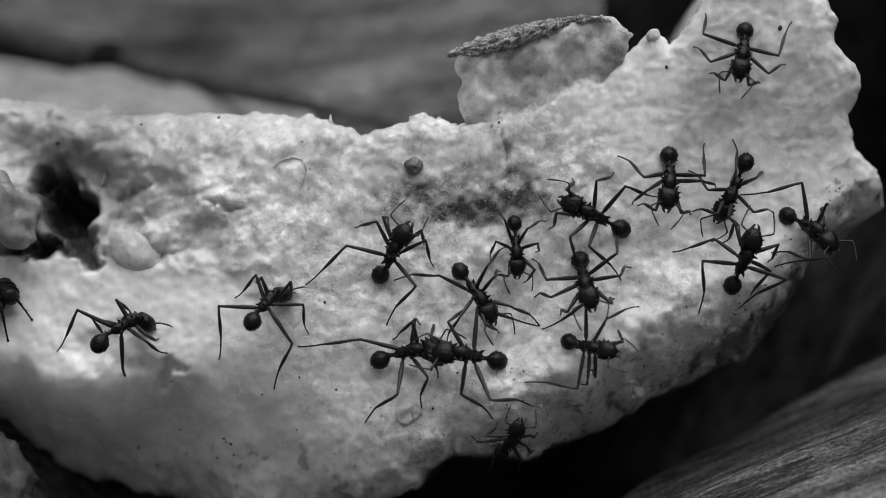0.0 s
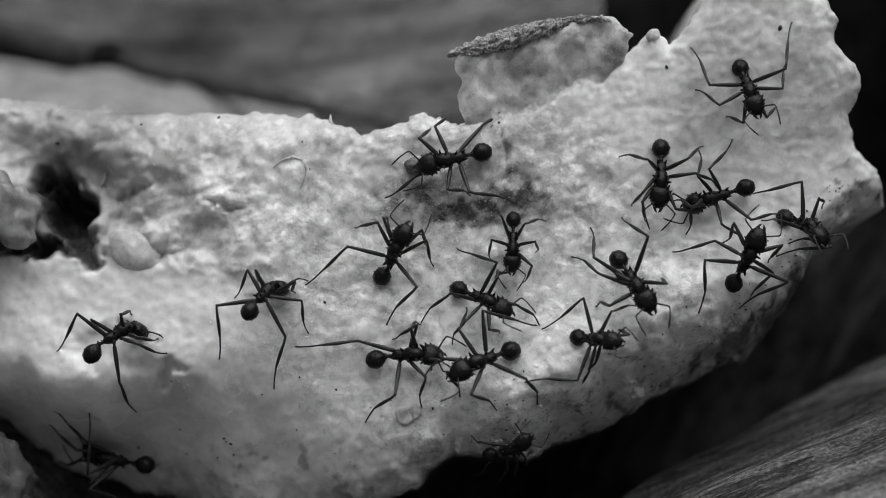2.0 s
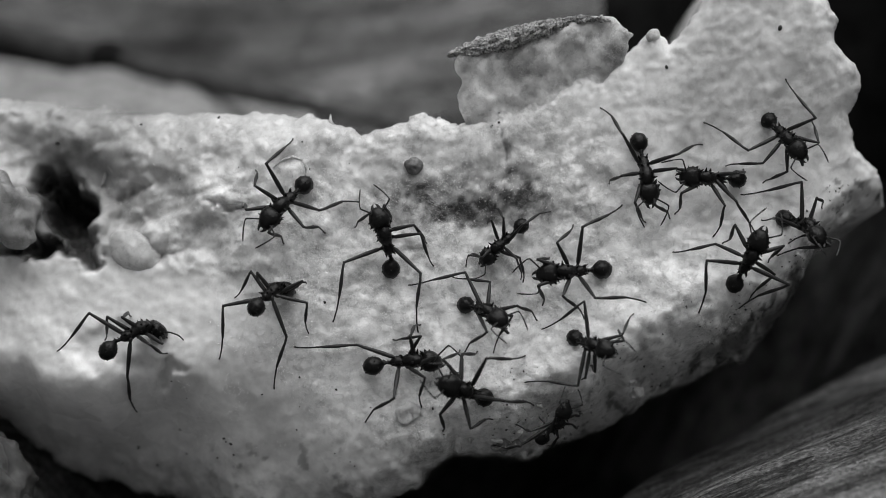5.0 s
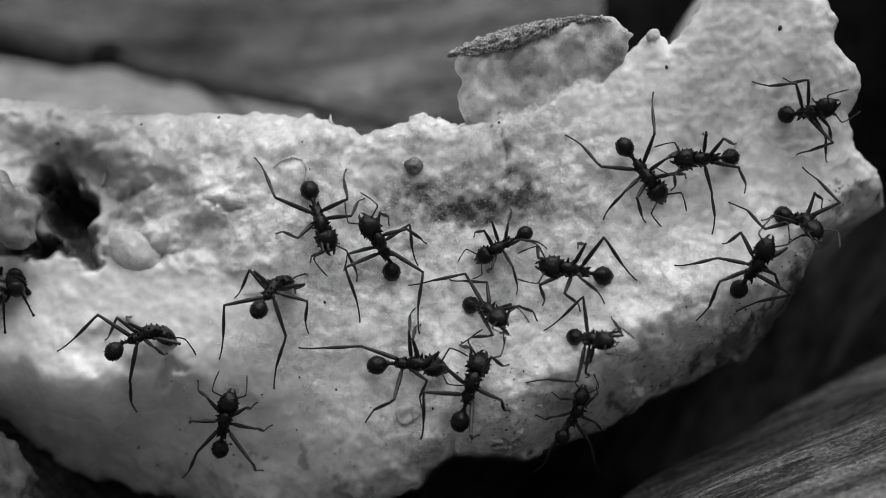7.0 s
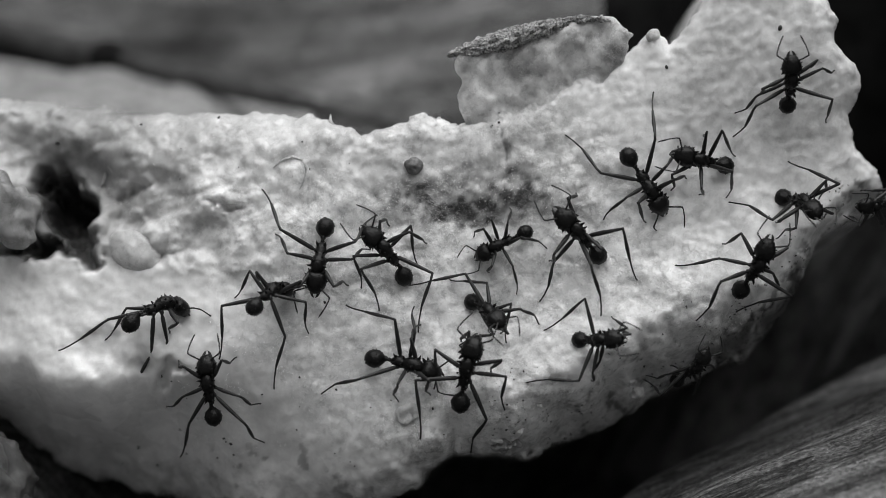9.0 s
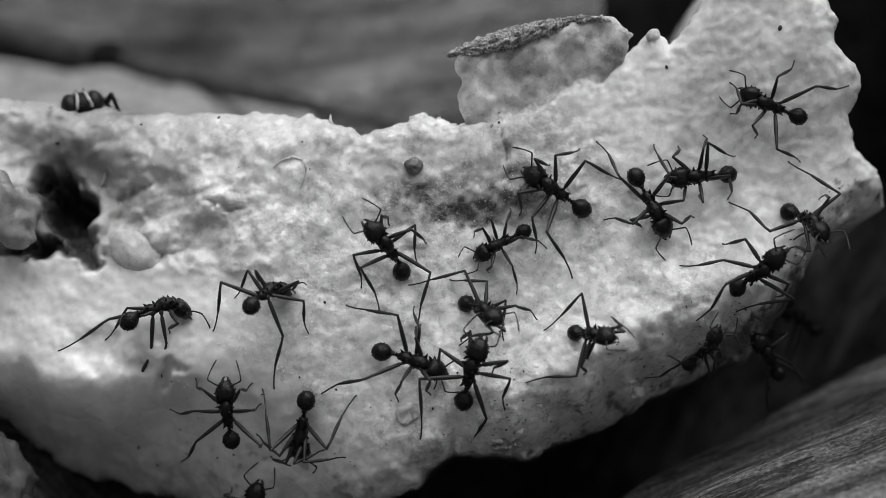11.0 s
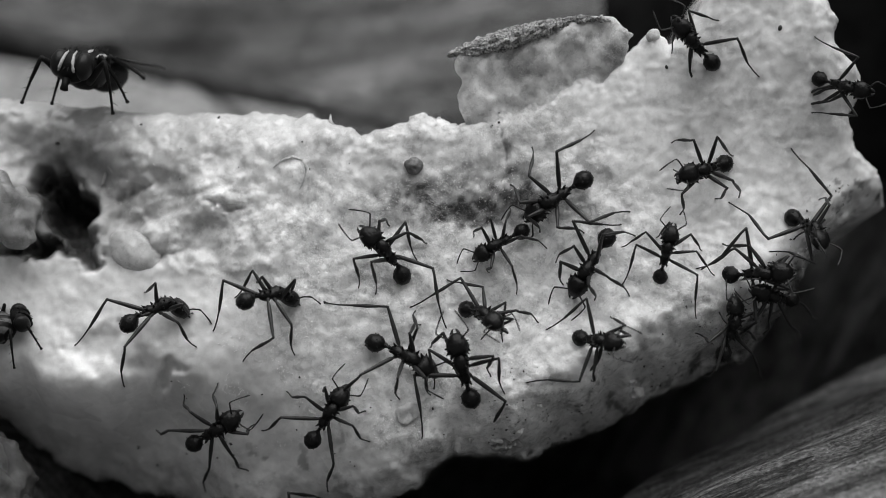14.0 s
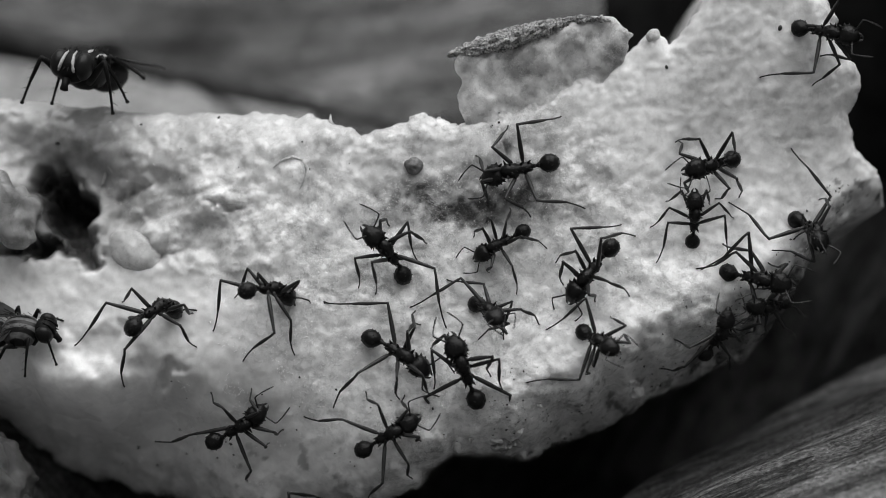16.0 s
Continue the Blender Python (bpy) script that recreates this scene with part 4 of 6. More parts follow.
def run_ant(model, size, bend, tip, trail, stance=None, label="", side=None, nod=22, droop=6):
    """One ant: trail has rows (s, abdomen x, y, head x, y), stance the feet that are put down at known places: rows (s, x, y, bow) for a leg; mm on the slab.
    side: where its back points if it is not away from the face; nod, droop: degrees by which its head and abdomen hang."""
    stance = stance or {}
    ant = copy_thing(model, Matrix())
    ant.scale = (size, size, size)
    if label:
        ant["label"] = label
    t, *cols = np.array(trail).T
    track = [np.interp(TIMES, t, c) for c in cols]
    poses = [ant_pose(*(float(c[i]) for c in track), size, bend, tip) for i in range(len(TIMES))] if not side else None
    if side:
        poses = [(side_pose(*(float(c[i]) for c in track), size, side, droop), Vector((0, 0, 1))) for i in range(len(TIMES))]
    KEYED.append((ant, [(s, FACE @ scaled(m)) for s, (m, up) in zip(TIMES, poses)]))
    legs = [o for o in ant.children if o.name.startswith("leg")]
    for o in ant.children:
        if o.name.startswith("gaster"):
            o.rotation_euler = (0, radians(-droop), radians(bend))
        if o.name.startswith("head"):
            o.matrix_basis = pose(NECK * MM, 0, 0.06 * MM, 0, nod, 0)
            for k, feeler in enumerate(q for q in o.children if q.name.startswith("antenna")):
                rng = random.Random(round(size * 1000) + k + round(trail[0][1] * 10))
                rest = Matrix.Translation(feeler.location)
                KEYED.append((feeler, [(min(16.0, 0.4 * i), rest @ pose(0, 0, 0, rng.uniform(-14, 14), rng.uniform(-22, 12), rng.uniform(-16, 16))) for i in range(41)]))
    for number, leg in enumerate(legs):
        hand = 1 if leg.location.y > 0 else -1
        kind = min("FMH", key=lambda k: abs(HIP[k][0] * MM - leg.location.x))
        plan = stance.get(("L" if hand > 0 else "R") + kind, [])
        hip = Vector((HIP[kind][0], HIP[kind][1] * hand, HIP[kind][2]))
        planted, last, rows, low_rows = None, None, [], []
        phase = (number * 2 + number // 3) % 3
        for i, s in enumerate(TIMES):
            m, up = poses[i]
            ahead = poses[min(i + 2, len(poses) - 1)][0]
            inv = m.inverted()
            known = [p for p in plan if p[0] <= s + 0.01]
            bow = None
            if known and (known[-1][1] is not None):
                spot, bow = Vector(known[-1][1:3]), known[-1][3]
                if planted is None or (planted - spot).length > 0.05:
                    planted = spot
            else:
                sx, sy = STANCE[kind]
                sway = 0.25 * math.sin(number * 1.7 + size * 40)
                want = (ahead @ Vector(((sx + sway) * size, (sy + sway) * hand * size, 0))).to_2d()
                here = (m @ Vector((sx * size, sy * hand * size, 0))).to_2d()
                if planted is None:
                    planted = here
                elif (planted - here).length > (1.7 if kind != "H" else 2.1) * size and (i + phase) % 2 == 0 or (planted - here).length > 3.2 * size:
                    planted = want
            foot = Vector((planted.x, planted.y, tread(planted.x, planted.y)))
            local = inv @ foot / size
            local.z = max(local.z, -9.0 if side else -3.2)
            near_up = (inv.to_3x3() @ up).normalized()
            upper, lower = leg_poses(hip, local, bow / size if bow is not None else None, near_up, hand, *REACH[kind])
            rows.append((s, scaled(upper)))
            low_rows.append((s, scaled(lower)))
        KEYED.append((leg, rows))
        KEYED.append((leg.children[0], low_rows))
    return ant


ANT = build_ant()
run_ant(ANT, 1.02, 0, 0, [(0, -30.06, -8.9, -26.52, -6.34), (0.5, -29.81, -8.96, -26.02, -6.54), (1, -29.76, -9.83, -26.56, -6.98), (1.5, -29.6, -10.16, -26.52, -7.22), (2, -30.7, -9.74, -27.15, -7.07), (2.5, -30.68, -10, -27.58, -7.06), (3, -30.85, -9.51, -27.18, -6.93), (3.5, -29.67, -9.1, -26.15, -6.5), (4, -29.23, -9.32, -25.32, -6.91), (6.5, -29.42, -9.74, -25.61, -7.28), (7, -28.8, -9.57, -24.52, -7.54), (7.5, -28.2, -8.76, -24.08, -6.62), (8, -27.28, -7.65, -22.99, -5.68), (8.5, -26.9, -6.88, -22.89, -5.23), (9, -27.35, -7.1, -23.42, -4.95), (11.5, -27.53, -6.85, -23.07, -5.16), (12, -27.45, -6.84, -23.02, -5.12), (12.5, -27.23, -7.28, -23.07, -5.23), (13, -27.75, -6.79, -23.23, -5.19), (13.5, -27.54, -7.07, -23.34, -5.05), (14, -27.51, -7.11, -23.38, -5.08), (14.5, -27.28, -6.96, -23.17, -4.92), (15, -27.34, -7.26, -23.6, -5.03), (15.5, -26.88, -7.39, -23.72, -5.08), (16, -27.1, -7.54, -24.11, -5.15)],
        {"LH": [(0, -33.89, -9.1, -2.52), (7.6, -33.89, -9.1, -2.46), (11.2, -32.39, -8.61, -2.61)], "RH": [(0, -27.33, -14.38, -0.37), (7.6, -27.33, -14.38, 0.64), (11.2, -27.99, -12.22, -0.8)], "RM": [(0, -24.02, -9.33, -0.04), (7.6, -24.8, -11.38, 0.53), (11.2, -21.49, -8.8, 0.53)], "LM": [(0, -29.76, -8.12, -1.76), (11.2, None, 0, 0)], "LF": [(0, -27.39, -6.02, 0.43)], "RF": [(0, -24.89, -8.04, -0.19), (7.6, -23.9, -7.55, 1.05), (11.2, -21.87, -5.81, 0.51)]}, "black spiny ant feeding on the smooth swollen flesh", (0.0, 0.9, 0.42), 44, 34)
run_ant(ANT, 0.98, 0, 0, [(0, -16.65, -7.07, -14.49, -4.27), (1, -16.42, -6.44, -14.32, -3.88), (1.5, -16.8, -6.29, -14.68, -3.71), (2, -16.88, -6.21, -14.76, -3.72), (2.5, -16.8, -6.28, -14.54, -3.69), (3, -16.44, -6.05, -14.28, -4), (3.5, -16.39, -6.06, -14.21, -4.21), (4, -16.3, -5.83, -14.18, -4.12), (4.2, -16.38, -5.88, -14.24, -4.09), (6.3, -16.2, -5.95, -14.29, -3.42), (7, -16.09, -6.06, -14.3, -3.25), (7.5, -16.2, -6.05, -14.47, -3.15), (8, -16.24, -5.82, -14.45, -3.14), (8.5, -16.34, -6.02, -14.48, -3.36), (9, -16.46, -5.85, -14.37, -3.85), (11.5, -16.82, -5.76, -14.61, -3.88), (12.5, -16.82, -5.38, -14.48, -3.97), (13, -17.05, -5.46, -14.14, -4.18), (13.5, -17.14, -5.01, -13.89, -4.4), (14, -17.3, -5.32, -13.71, -4.51), (15, -17.07, -4.85, -13.87, -4.46), (15.5, -17.3, -4.85, -13.95, -4.39), (16, -17.15, -4.47, -14.02, -4.37)],
        {"LH": [(0, -19.49, -9.89, -2.85), (11, -20.08, -7.41, -3.01)], "RH": [(0, -14.73, -12.48, 1.95), (13.2, -17.43, -10.03, 1.95)], "RM": [(0, -11.7, -7.65, 1.63), (13.2, -12.91, -9.53, 0.72)], "LM": [(0, -18.25, -4.48, -2.37)], "LF": [(0, -16.18, -3.05, -0.53)], "RF": [(0, -12.9, -4.1, 0.75)]}, "black spiny ant feeding on the smooth swollen flesh", (-0.4, 0.7, 0.6), 22, 22)
run_ant(ANT, 1, -16, 0.2, [(0, -5.45, -2.52, -3.45, -0.24), (0.5, -4.9, -2.73, -3.47, -0.43), (1, -4.67, -2.81, -3.14, -0.42), (1.5, -5.23, -2.68, -3.24, -0.33), (2, -5.3, -2.67, -3.43, -0.24), (2.5, -5.17, -3.07, -3.79, -0.14), (3, -4.85, -2.79, -4.56, 0.69), (3.5, -4.98, -2.36, -4.69, 0.91), (4, -4.58, -1.87, -4.96, 1.1)] + [(6.5, -4.5, -2.27, -5.8, 0.45), (7, -4.5, -2.28, -6.06, 0.35), (7.5, -3.88, -2.42, -5.3, -0.02), (8, -4.06, -2.94, -5.7, -0.14), (8.5, -3.53, -2.49, -5.52, 0.03), (9, -3.45, -2.77, -5.91, -0.3)] + [(11.5, -3.65, -2.14, -5.67, 0.1), (12, -3.52, -2.49, -5.68, -0.1), (12.5, -3.82, -2.55, -6, -0.17), (13, -3.59, -2.62, -5.71, -0.37), (13.5, -3.35, -2.33, -5.89, -0.32), (14, -3.59, -2.65, -6.03, -0.35), (14.5, -3.67, -2.64, -6.04, -0.34), (15, -3.44, -2.5, -5.74, -0.18), (15.5, -3.27, -2.41, -5.8, -0.46), (16, -3.51, -2.64, -5.79, -0.35)],
        {"LH": [(0, -12.06, -3.4, -1.47), (4.2, -9.58, -6.66, -1.68), (6, -7.21, -6.71, -2.07), (8.8, -5.53, -5.68, -1.8), (11.2, -5.88, -4.2, -0.46)], "RH": [(0, -4.94, -6.91, 2.4), (2.4, -2.17, -7.57, 1.61), (6, -2.07, -7.66, 2.36), (8.8, -2.17, -7.57, 2.95), (11.2, 0.3, -7.16, 2)], "LM": [(0, -7.78, 1.7, -0.87), (6, -7.52, -3.1, -1.08), (8.8, -7.12, -3.7, -1.54), (11.2, -7.36, -3.7, -1.13)], "RM": [(0, -0.79, -1.74, 1.11), (6, -2.17, -1.74, 2.45), (11.2, -2.27, -1.23, 2.37)], "RF": [(0, -1.39, 0.28, 0.24)], "LF": [(0, -4.66, 1.87, 0.46)]})
run_ant(ANT, 0.95, 0, 0.2, [(0, 1.48, -2.54, 3.62, -6.5), (0.5, 1.32, -2.57, 3.88, -6.37), (1, 0.87, -2.69, 4.18, -6.15), (1.5, 1.43, -3.06, 4.32, -6.49), (2, 1.39, -3.93, 4.94, -6.36), (2.5, 2.05, -4.51, 4.68, -7.47), (3, 1.83, -4.88, 4.63, -7.47), (3.5, 1.79, -5.06, 4.19, -7.59), (4, 1.72, -5.22, 4.27, -7.77)] + [(6.5, 2.47, -5.06, 4.48, -7.82), (7, 2.48, -5.12, 4.35, -7.78), (7.5, 2.48, -4.97, 4.28, -7.76), (8, 2.64, -4.67, 4.14, -7.65), (8.5, 2.64, -4.97, 4.28, -7.9), (9, 2.64, -4.9, 4.27, -7.88)] + [(11.5, 1.96, -5.04, 3.85, -7.69), (12, 1.96, -5.04, 3.83, -7.63), (12.5, 1.74, -5.26, 3.75, -7.68), (13, 2.19, -5.11, 3.89, -7.81), (13.5, 2.27, -5.35, 3.93, -8.06), (14, 2.12, -5.49, 3.85, -8.12), (14.5, 2.57, -4.96, 4.04, -7.83), (15, 2.8, -4.88, 4.08, -7.66), (15.5, 2.95, -5.03, 4.15, -7.76), (16, 2.95, -5.03, 4.15, -7.76)],
        {"RH": [(0, -4.3, -2.96, 0.21), (1.8, -1.92, -6.67, -0.27), (2.5, -1.93, -6.08, -0.28), (3.2, 1.77, -9.81, 1.66), (6, 1.38, -8.67, 2.69), (11.2, 3, -7.98, 2.51)], "RM": [(0, 0.3, -8.66, 0.03), (1.8, 0.79, -8.57, 0.18), (3.2, 4.94, -10.57, 2.45), (6, 5.92, -9.83, 1.93), (11.2, 5.68, -9.58, 2.12)], "LF": [(0, 8.41, -6.95, 0.12)], "RF": [(0, 4.97, -7.58, -1.37)], "LH": [(0, 5.73, 0.09, -0.13), (1.8, 1.19, -0.13, -2.01), (2.5, -3.06, -3.37, -3.03), (3.2, -3.06, -3.37, -3.26), (6, -3.06, -3.37, -2.9), (11.2, -2.91, -5.35, -3.67)], "LM": [(0, 4.99, -2.15, -0.37), (3.2, 0.79, -2.63, -1.84), (6, 0.54, -2.88, -2.44), (11.2, 0.3, -2.88, -2.5)]})
run_ant(ANT, 0.82, 0, 0, [(0, 6.21, 1.89, 6.35, -2.03), (0.5, 5.8, 2.03, 5.89, -1.95), (1, 5.86, 2.11, 5.95, -1.88), (1.5, 6.08, 1.88, 5.94, -2.04), (2, 6.15, 2.18, 6.01, -1.75), (2.5, 6.38, 2.03, 6.07, -1.95), (3, 5.97, 2.09, 5.36, -1.87), (3.5, 6.22, 2.27, 4.77, -1.48), (4, 6.66, 2.18, 4.07, -1.38), (4.2, 6.78, 2, 4.05, -1.28)] + [(6.5, 7.1, 0.91, 3.58, -0.96), (7.5, 7.25, 1.02, 3.63, -1.01), (8, 7.24, 1.14, 3.35, -0.83), (8.5, 7.19, 1.23, 3.43, -0.91), (9, 7.34, 1.09, 3.3, -0.91)] + [(11.5, 7.09, 1.14, 3.39, -0.89), (12, 7.23, 1.01, 3.34, -0.97), (12.5, 7.11, 1.14, 3.29, -0.83), (13, 7, 1.14, 3.32, -0.89), (13.5, 7.09, 1, 3.39, -0.95), (14, 6.88, 1.12, 3.42, -0.91), (14.5, 7.15, 1.15, 3.37, -0.89), (15, 7.26, 1, 3.35, -1.03), (15.5, 7.03, 1.15, 3.28, -1.11), (16, 7.11, 1.15, 3.29, -0.96)],
        {"RH": [(0, 4.42, 3.28, 0.08), (3, 4.42, 3.48, -0.35), (6, 5.9, 3.45, -0.2)], "LH": [(0, 9.06, 2.24, 0.2), (3, 9.45, 3.07, -0.01), (4.2, 9.45, 3.07, -0.09), (6, 9.09, -0.16, 0.01)], "RM": [(0, 4.15, -1.15, -0.93), (4.2, 3.87, 2.15, -0.18), (6, 3.77, 2.25, -0.25)], "LM": [(0, 8.1, -0.51, 0.28), (4.2, 6.81, -2.89, 0.33), (6, 6.42, -4.2, 0.36)], "LF": [(0, 7, -3.15, 0.96), (6, 4.05, -2.24, 0.32)], "RF": [(6, 2.67, 0.86, -0.58)]}, "small black spiny ant feeding beside a dark stain")
run_ant(ANT, 1.03, 0, 0, [(0, 11.97, -1.35, 13.15, -5.24), (0.3, 11.52, 0.12, 14.34, -3.24), (0.5, 11.59, 0.17, 15.74, -1.93), (0.7, 12.59, -0.43, 17.18, -1.14), (1, 16.11, -1.72, 20.82, -3.27), (1.5, 16.54, -1.93, 21.32, -3.14), (2, 15.32, -1.47, 17.58, -5.5), (2.6, 16.34, -0.17, 13.75, -3.49), (3, 16.27, -0.39, 12.13, -2.84), (3.5, 15.03, -1.44, 10.64, -3.38), (4.2, 14.02, -1.82, 9.22, -2.84)] + [(6.3, 13.51, -2.63, 8.92, -2.48), (7, 13.94, -2.64, 9.41, -2.06), (8, 14.21, -2.43, 10.72, -0.7), (8.5, 14.52, -1.69, 11.54, 1.29), (9, 13.46, -0.75, 10.3, 2.21), (9.2, 13.16, -0.37, 10, 2.8)] + [(11.3, 11.92, 3.84, 7.67, 6.48), (11.6, 12.75, 3.99, 7.88, 5.17), (12, 12.74, 4.8, 7.9, 4.35), (12.5, 12.93, 6.03, 8.5, 3.85), (13.5, 12.55, 5.96, 8.17, 3.5), (14, 12.29, 5.69, 8.13, 2.95), (14.5, 11.96, 6.19, 7.46, 4.19), (15, 11.41, 6.14, 6.85, 4.81), (15.5, 10.07, 6.71, 5.39, 5.43), (16, 9.44, 7.14, 4.79, 6.02)],
        {"RH": [(5.5, 16.89, -3.06, 2.67), (7.8, 16.89, -3.06, 2.2), (9.6, None, 0, 0)], "LH": [(5.5, 13.92, -4.94, -0.49), (7.8, 13.7, -6.18, -0.17), (9.6, None, 0, 0)], "LM": [(5.5, 11.95, -5.73, -1.13), (7.8, 8.44, -4.85, -0.76), (9.6, None, 0, 0)], "RM": [(5.5, 11.76, -0.16, -0.57), (7.8, 12.89, 0.33, -0.27), (9.6, None, 0, 0)], "LF": [(7.8, 9.28, -1.26, -0.27), (9.6, None, 0, 0)]})
run_ant(ANT, 1.03, 0, 0, [(0, 15.43, 1.55, 11.05, 3.6), (0.5, 13.82, 3.25, 9.84, 6.3), (0.7, 12.53, 4.21, 8.34, 6.76), (1, 11.02, 4.86, 6.52, 6.04), (1.5, 6.16, 7.9, 1.98, 9.63), (2, 3.46, 8.19, -1.08, 6.92), (2.6, -2.89, 6.54, -7.65, 6.24), (3, -7.88, 6.23, -12.69, 7.38), (3.5, -10.99, 7.1, -15.93, 7.71), (4, -10.85, 6.81, -15.67, 5.72), (4.2, -11.18, 5.67, -14.82, 2.25)] + [(6.3, -13.96, 4.66, -15.29, 0.73), (6.5, -13.07, 5.28, -13.56, 0.61), (7, -11.63, 4.81, -10, 0.27), (7.5, -11.59, 5.05, -9.55, 0.75), (8, -10.84, 4.19, -9.31, -0.28), (8.5, -10.74, 3.13, -9.87, -1.8), (9, -10.22, 1.36, -10.83, -3.54), (9.2, -10.14, 1.45, -10.95, -3.7)] + [(11.3, -11.6, -14.89, -13.08, -20.45), (12, -13.25, -20.96, -15.19, -23.62), (12.8, -11.21, -25.74, -15.54, -27.21), (16, -11.21, -25.74, -15.54, -27.21)], None, "black spiny ant walking across the pale fruit flesh")
run_ant(ANT, 1, 0, 0, [(0, 19.78, 8.01, 19.17, 4.22), (0.5, 19.47, 8.08, 19.47, 4.18), (1, 19.35, 8.3, 19.04, 4.15), (1.5, 19, 8.12, 18.18, 3.85), (2, 19.02, 8.59, 18.5, 4.34), (2.5, 18.64, 8.8, 18.01, 4.47), (3, 18.46, 8.7, 17.29, 4.24), (3.5, 18.21, 8.63, 17.56, 4.04), (4, 17.76, 8.75, 17.72, 3.93), (4.2, 17.68, 8.83, 17.28, 4.15)] + [(6.3, 16.11, 9.52, 18.46, 5.24), (6.5, 15.64, 10.03, 19.27, 4.4), (7, 15.68, 8.72, 18.81, 4.54), (7.5, 16.28, 7.96, 19.39, 4.48), (8, 15.83, 8.28, 19.25, 4.5), (8.5, 15.74, 8.52, 18.9, 4.36), (9, 16.13, 7.73, 18.84, 3.63), (9.2, 16.09, 7.57, 19.39, 3.71)] + [(11.3, 16.93, 5.55, 19.05, 1.14), (11.5, 17.01, 5.39, 18.35, 0.44), (12, 17.74, 5.98, 16.86, 0.93), (12.5, 16.85, 4.33, 15.99, -0.72), (13, 15.86, 3.22, 12.21, -5.4), (13.5, 14.56, 1.95, 11.19, -5.17), (14, 14.87, 1.35, 10.57, -5.64), (14.5, 14.75, 1.41, 10.5, -6.16), (15, 14.93, 1.24, 10.42, -6.21), (15.5, 14.15, -0.24, 11.38, -4.2), (16, 14.69, -0.46, 11.61, -4.27)],
        {"LH": [(0, 22.96, 9.13, -1.73), (1.2, 22.87, 8.84, 0.01), (2.4, 22.82, 9.14, -0.19), (3.2, 22.82, 8.99, -0.17), (6, 18.48, 13.61, -0.06), (7, 18.48, 13.61, -0.15), (9.8, 18.48, 9.01, -0.99), (11.8, 18.48, 9.16, -1.43), (12.7, None, 0, 0), (13.4, 16.84, 0.91, 0.97)], "RH": [(0, 15.31, 7.99, 1.41), (1.2, 15.41, 7.89, -0.11), (2.4, 15.42, 8.04, 0.29), (3.2, 13.82, 12.33, 0.28), (6, 12.44, 9.37, 0.83), (7, 10.72, 9.89, 1.49), (9.8, 13.44, 9.3, 1), (11.8, None, 0, 0), (13.4, 15.65, 1.95, 2.86)], "LM": [(0, 24.05, 5.04, 0.27), (1.2, 24.06, 5.3, 0.69), (2.4, 21.36, 6.95, 0.28), (3.2, 21.71, 6.22, 0.27), (6, 20.14, 8.21, 0.49), (7, 20.62, 8.2, 0.16), (9.8, None, 0, 0), (13.4, 16.22, -4.45, -0.12)], "RM": [(0, 16.51, 3.55, -0.36), (2.4, 15.47, 5.17, -0.87), (3.2, 14.54, 5.52, -0.2), (6, 13.41, 6.42, -0.11), (7, 14, 2.33, -0.36), (9.8, None, 0, 0), (13.4, 9.81, -1.43, -1.04)], "RF": [(1.2, 17.75, 2.06, -1.14), (13.4, 10.49, -3.41, -1.34)], "LF": [(7, 21.38, 6.03, 0.23), (9.8, None, 0, 0), (13.4, 13.2, -4.78, -0.18)]})
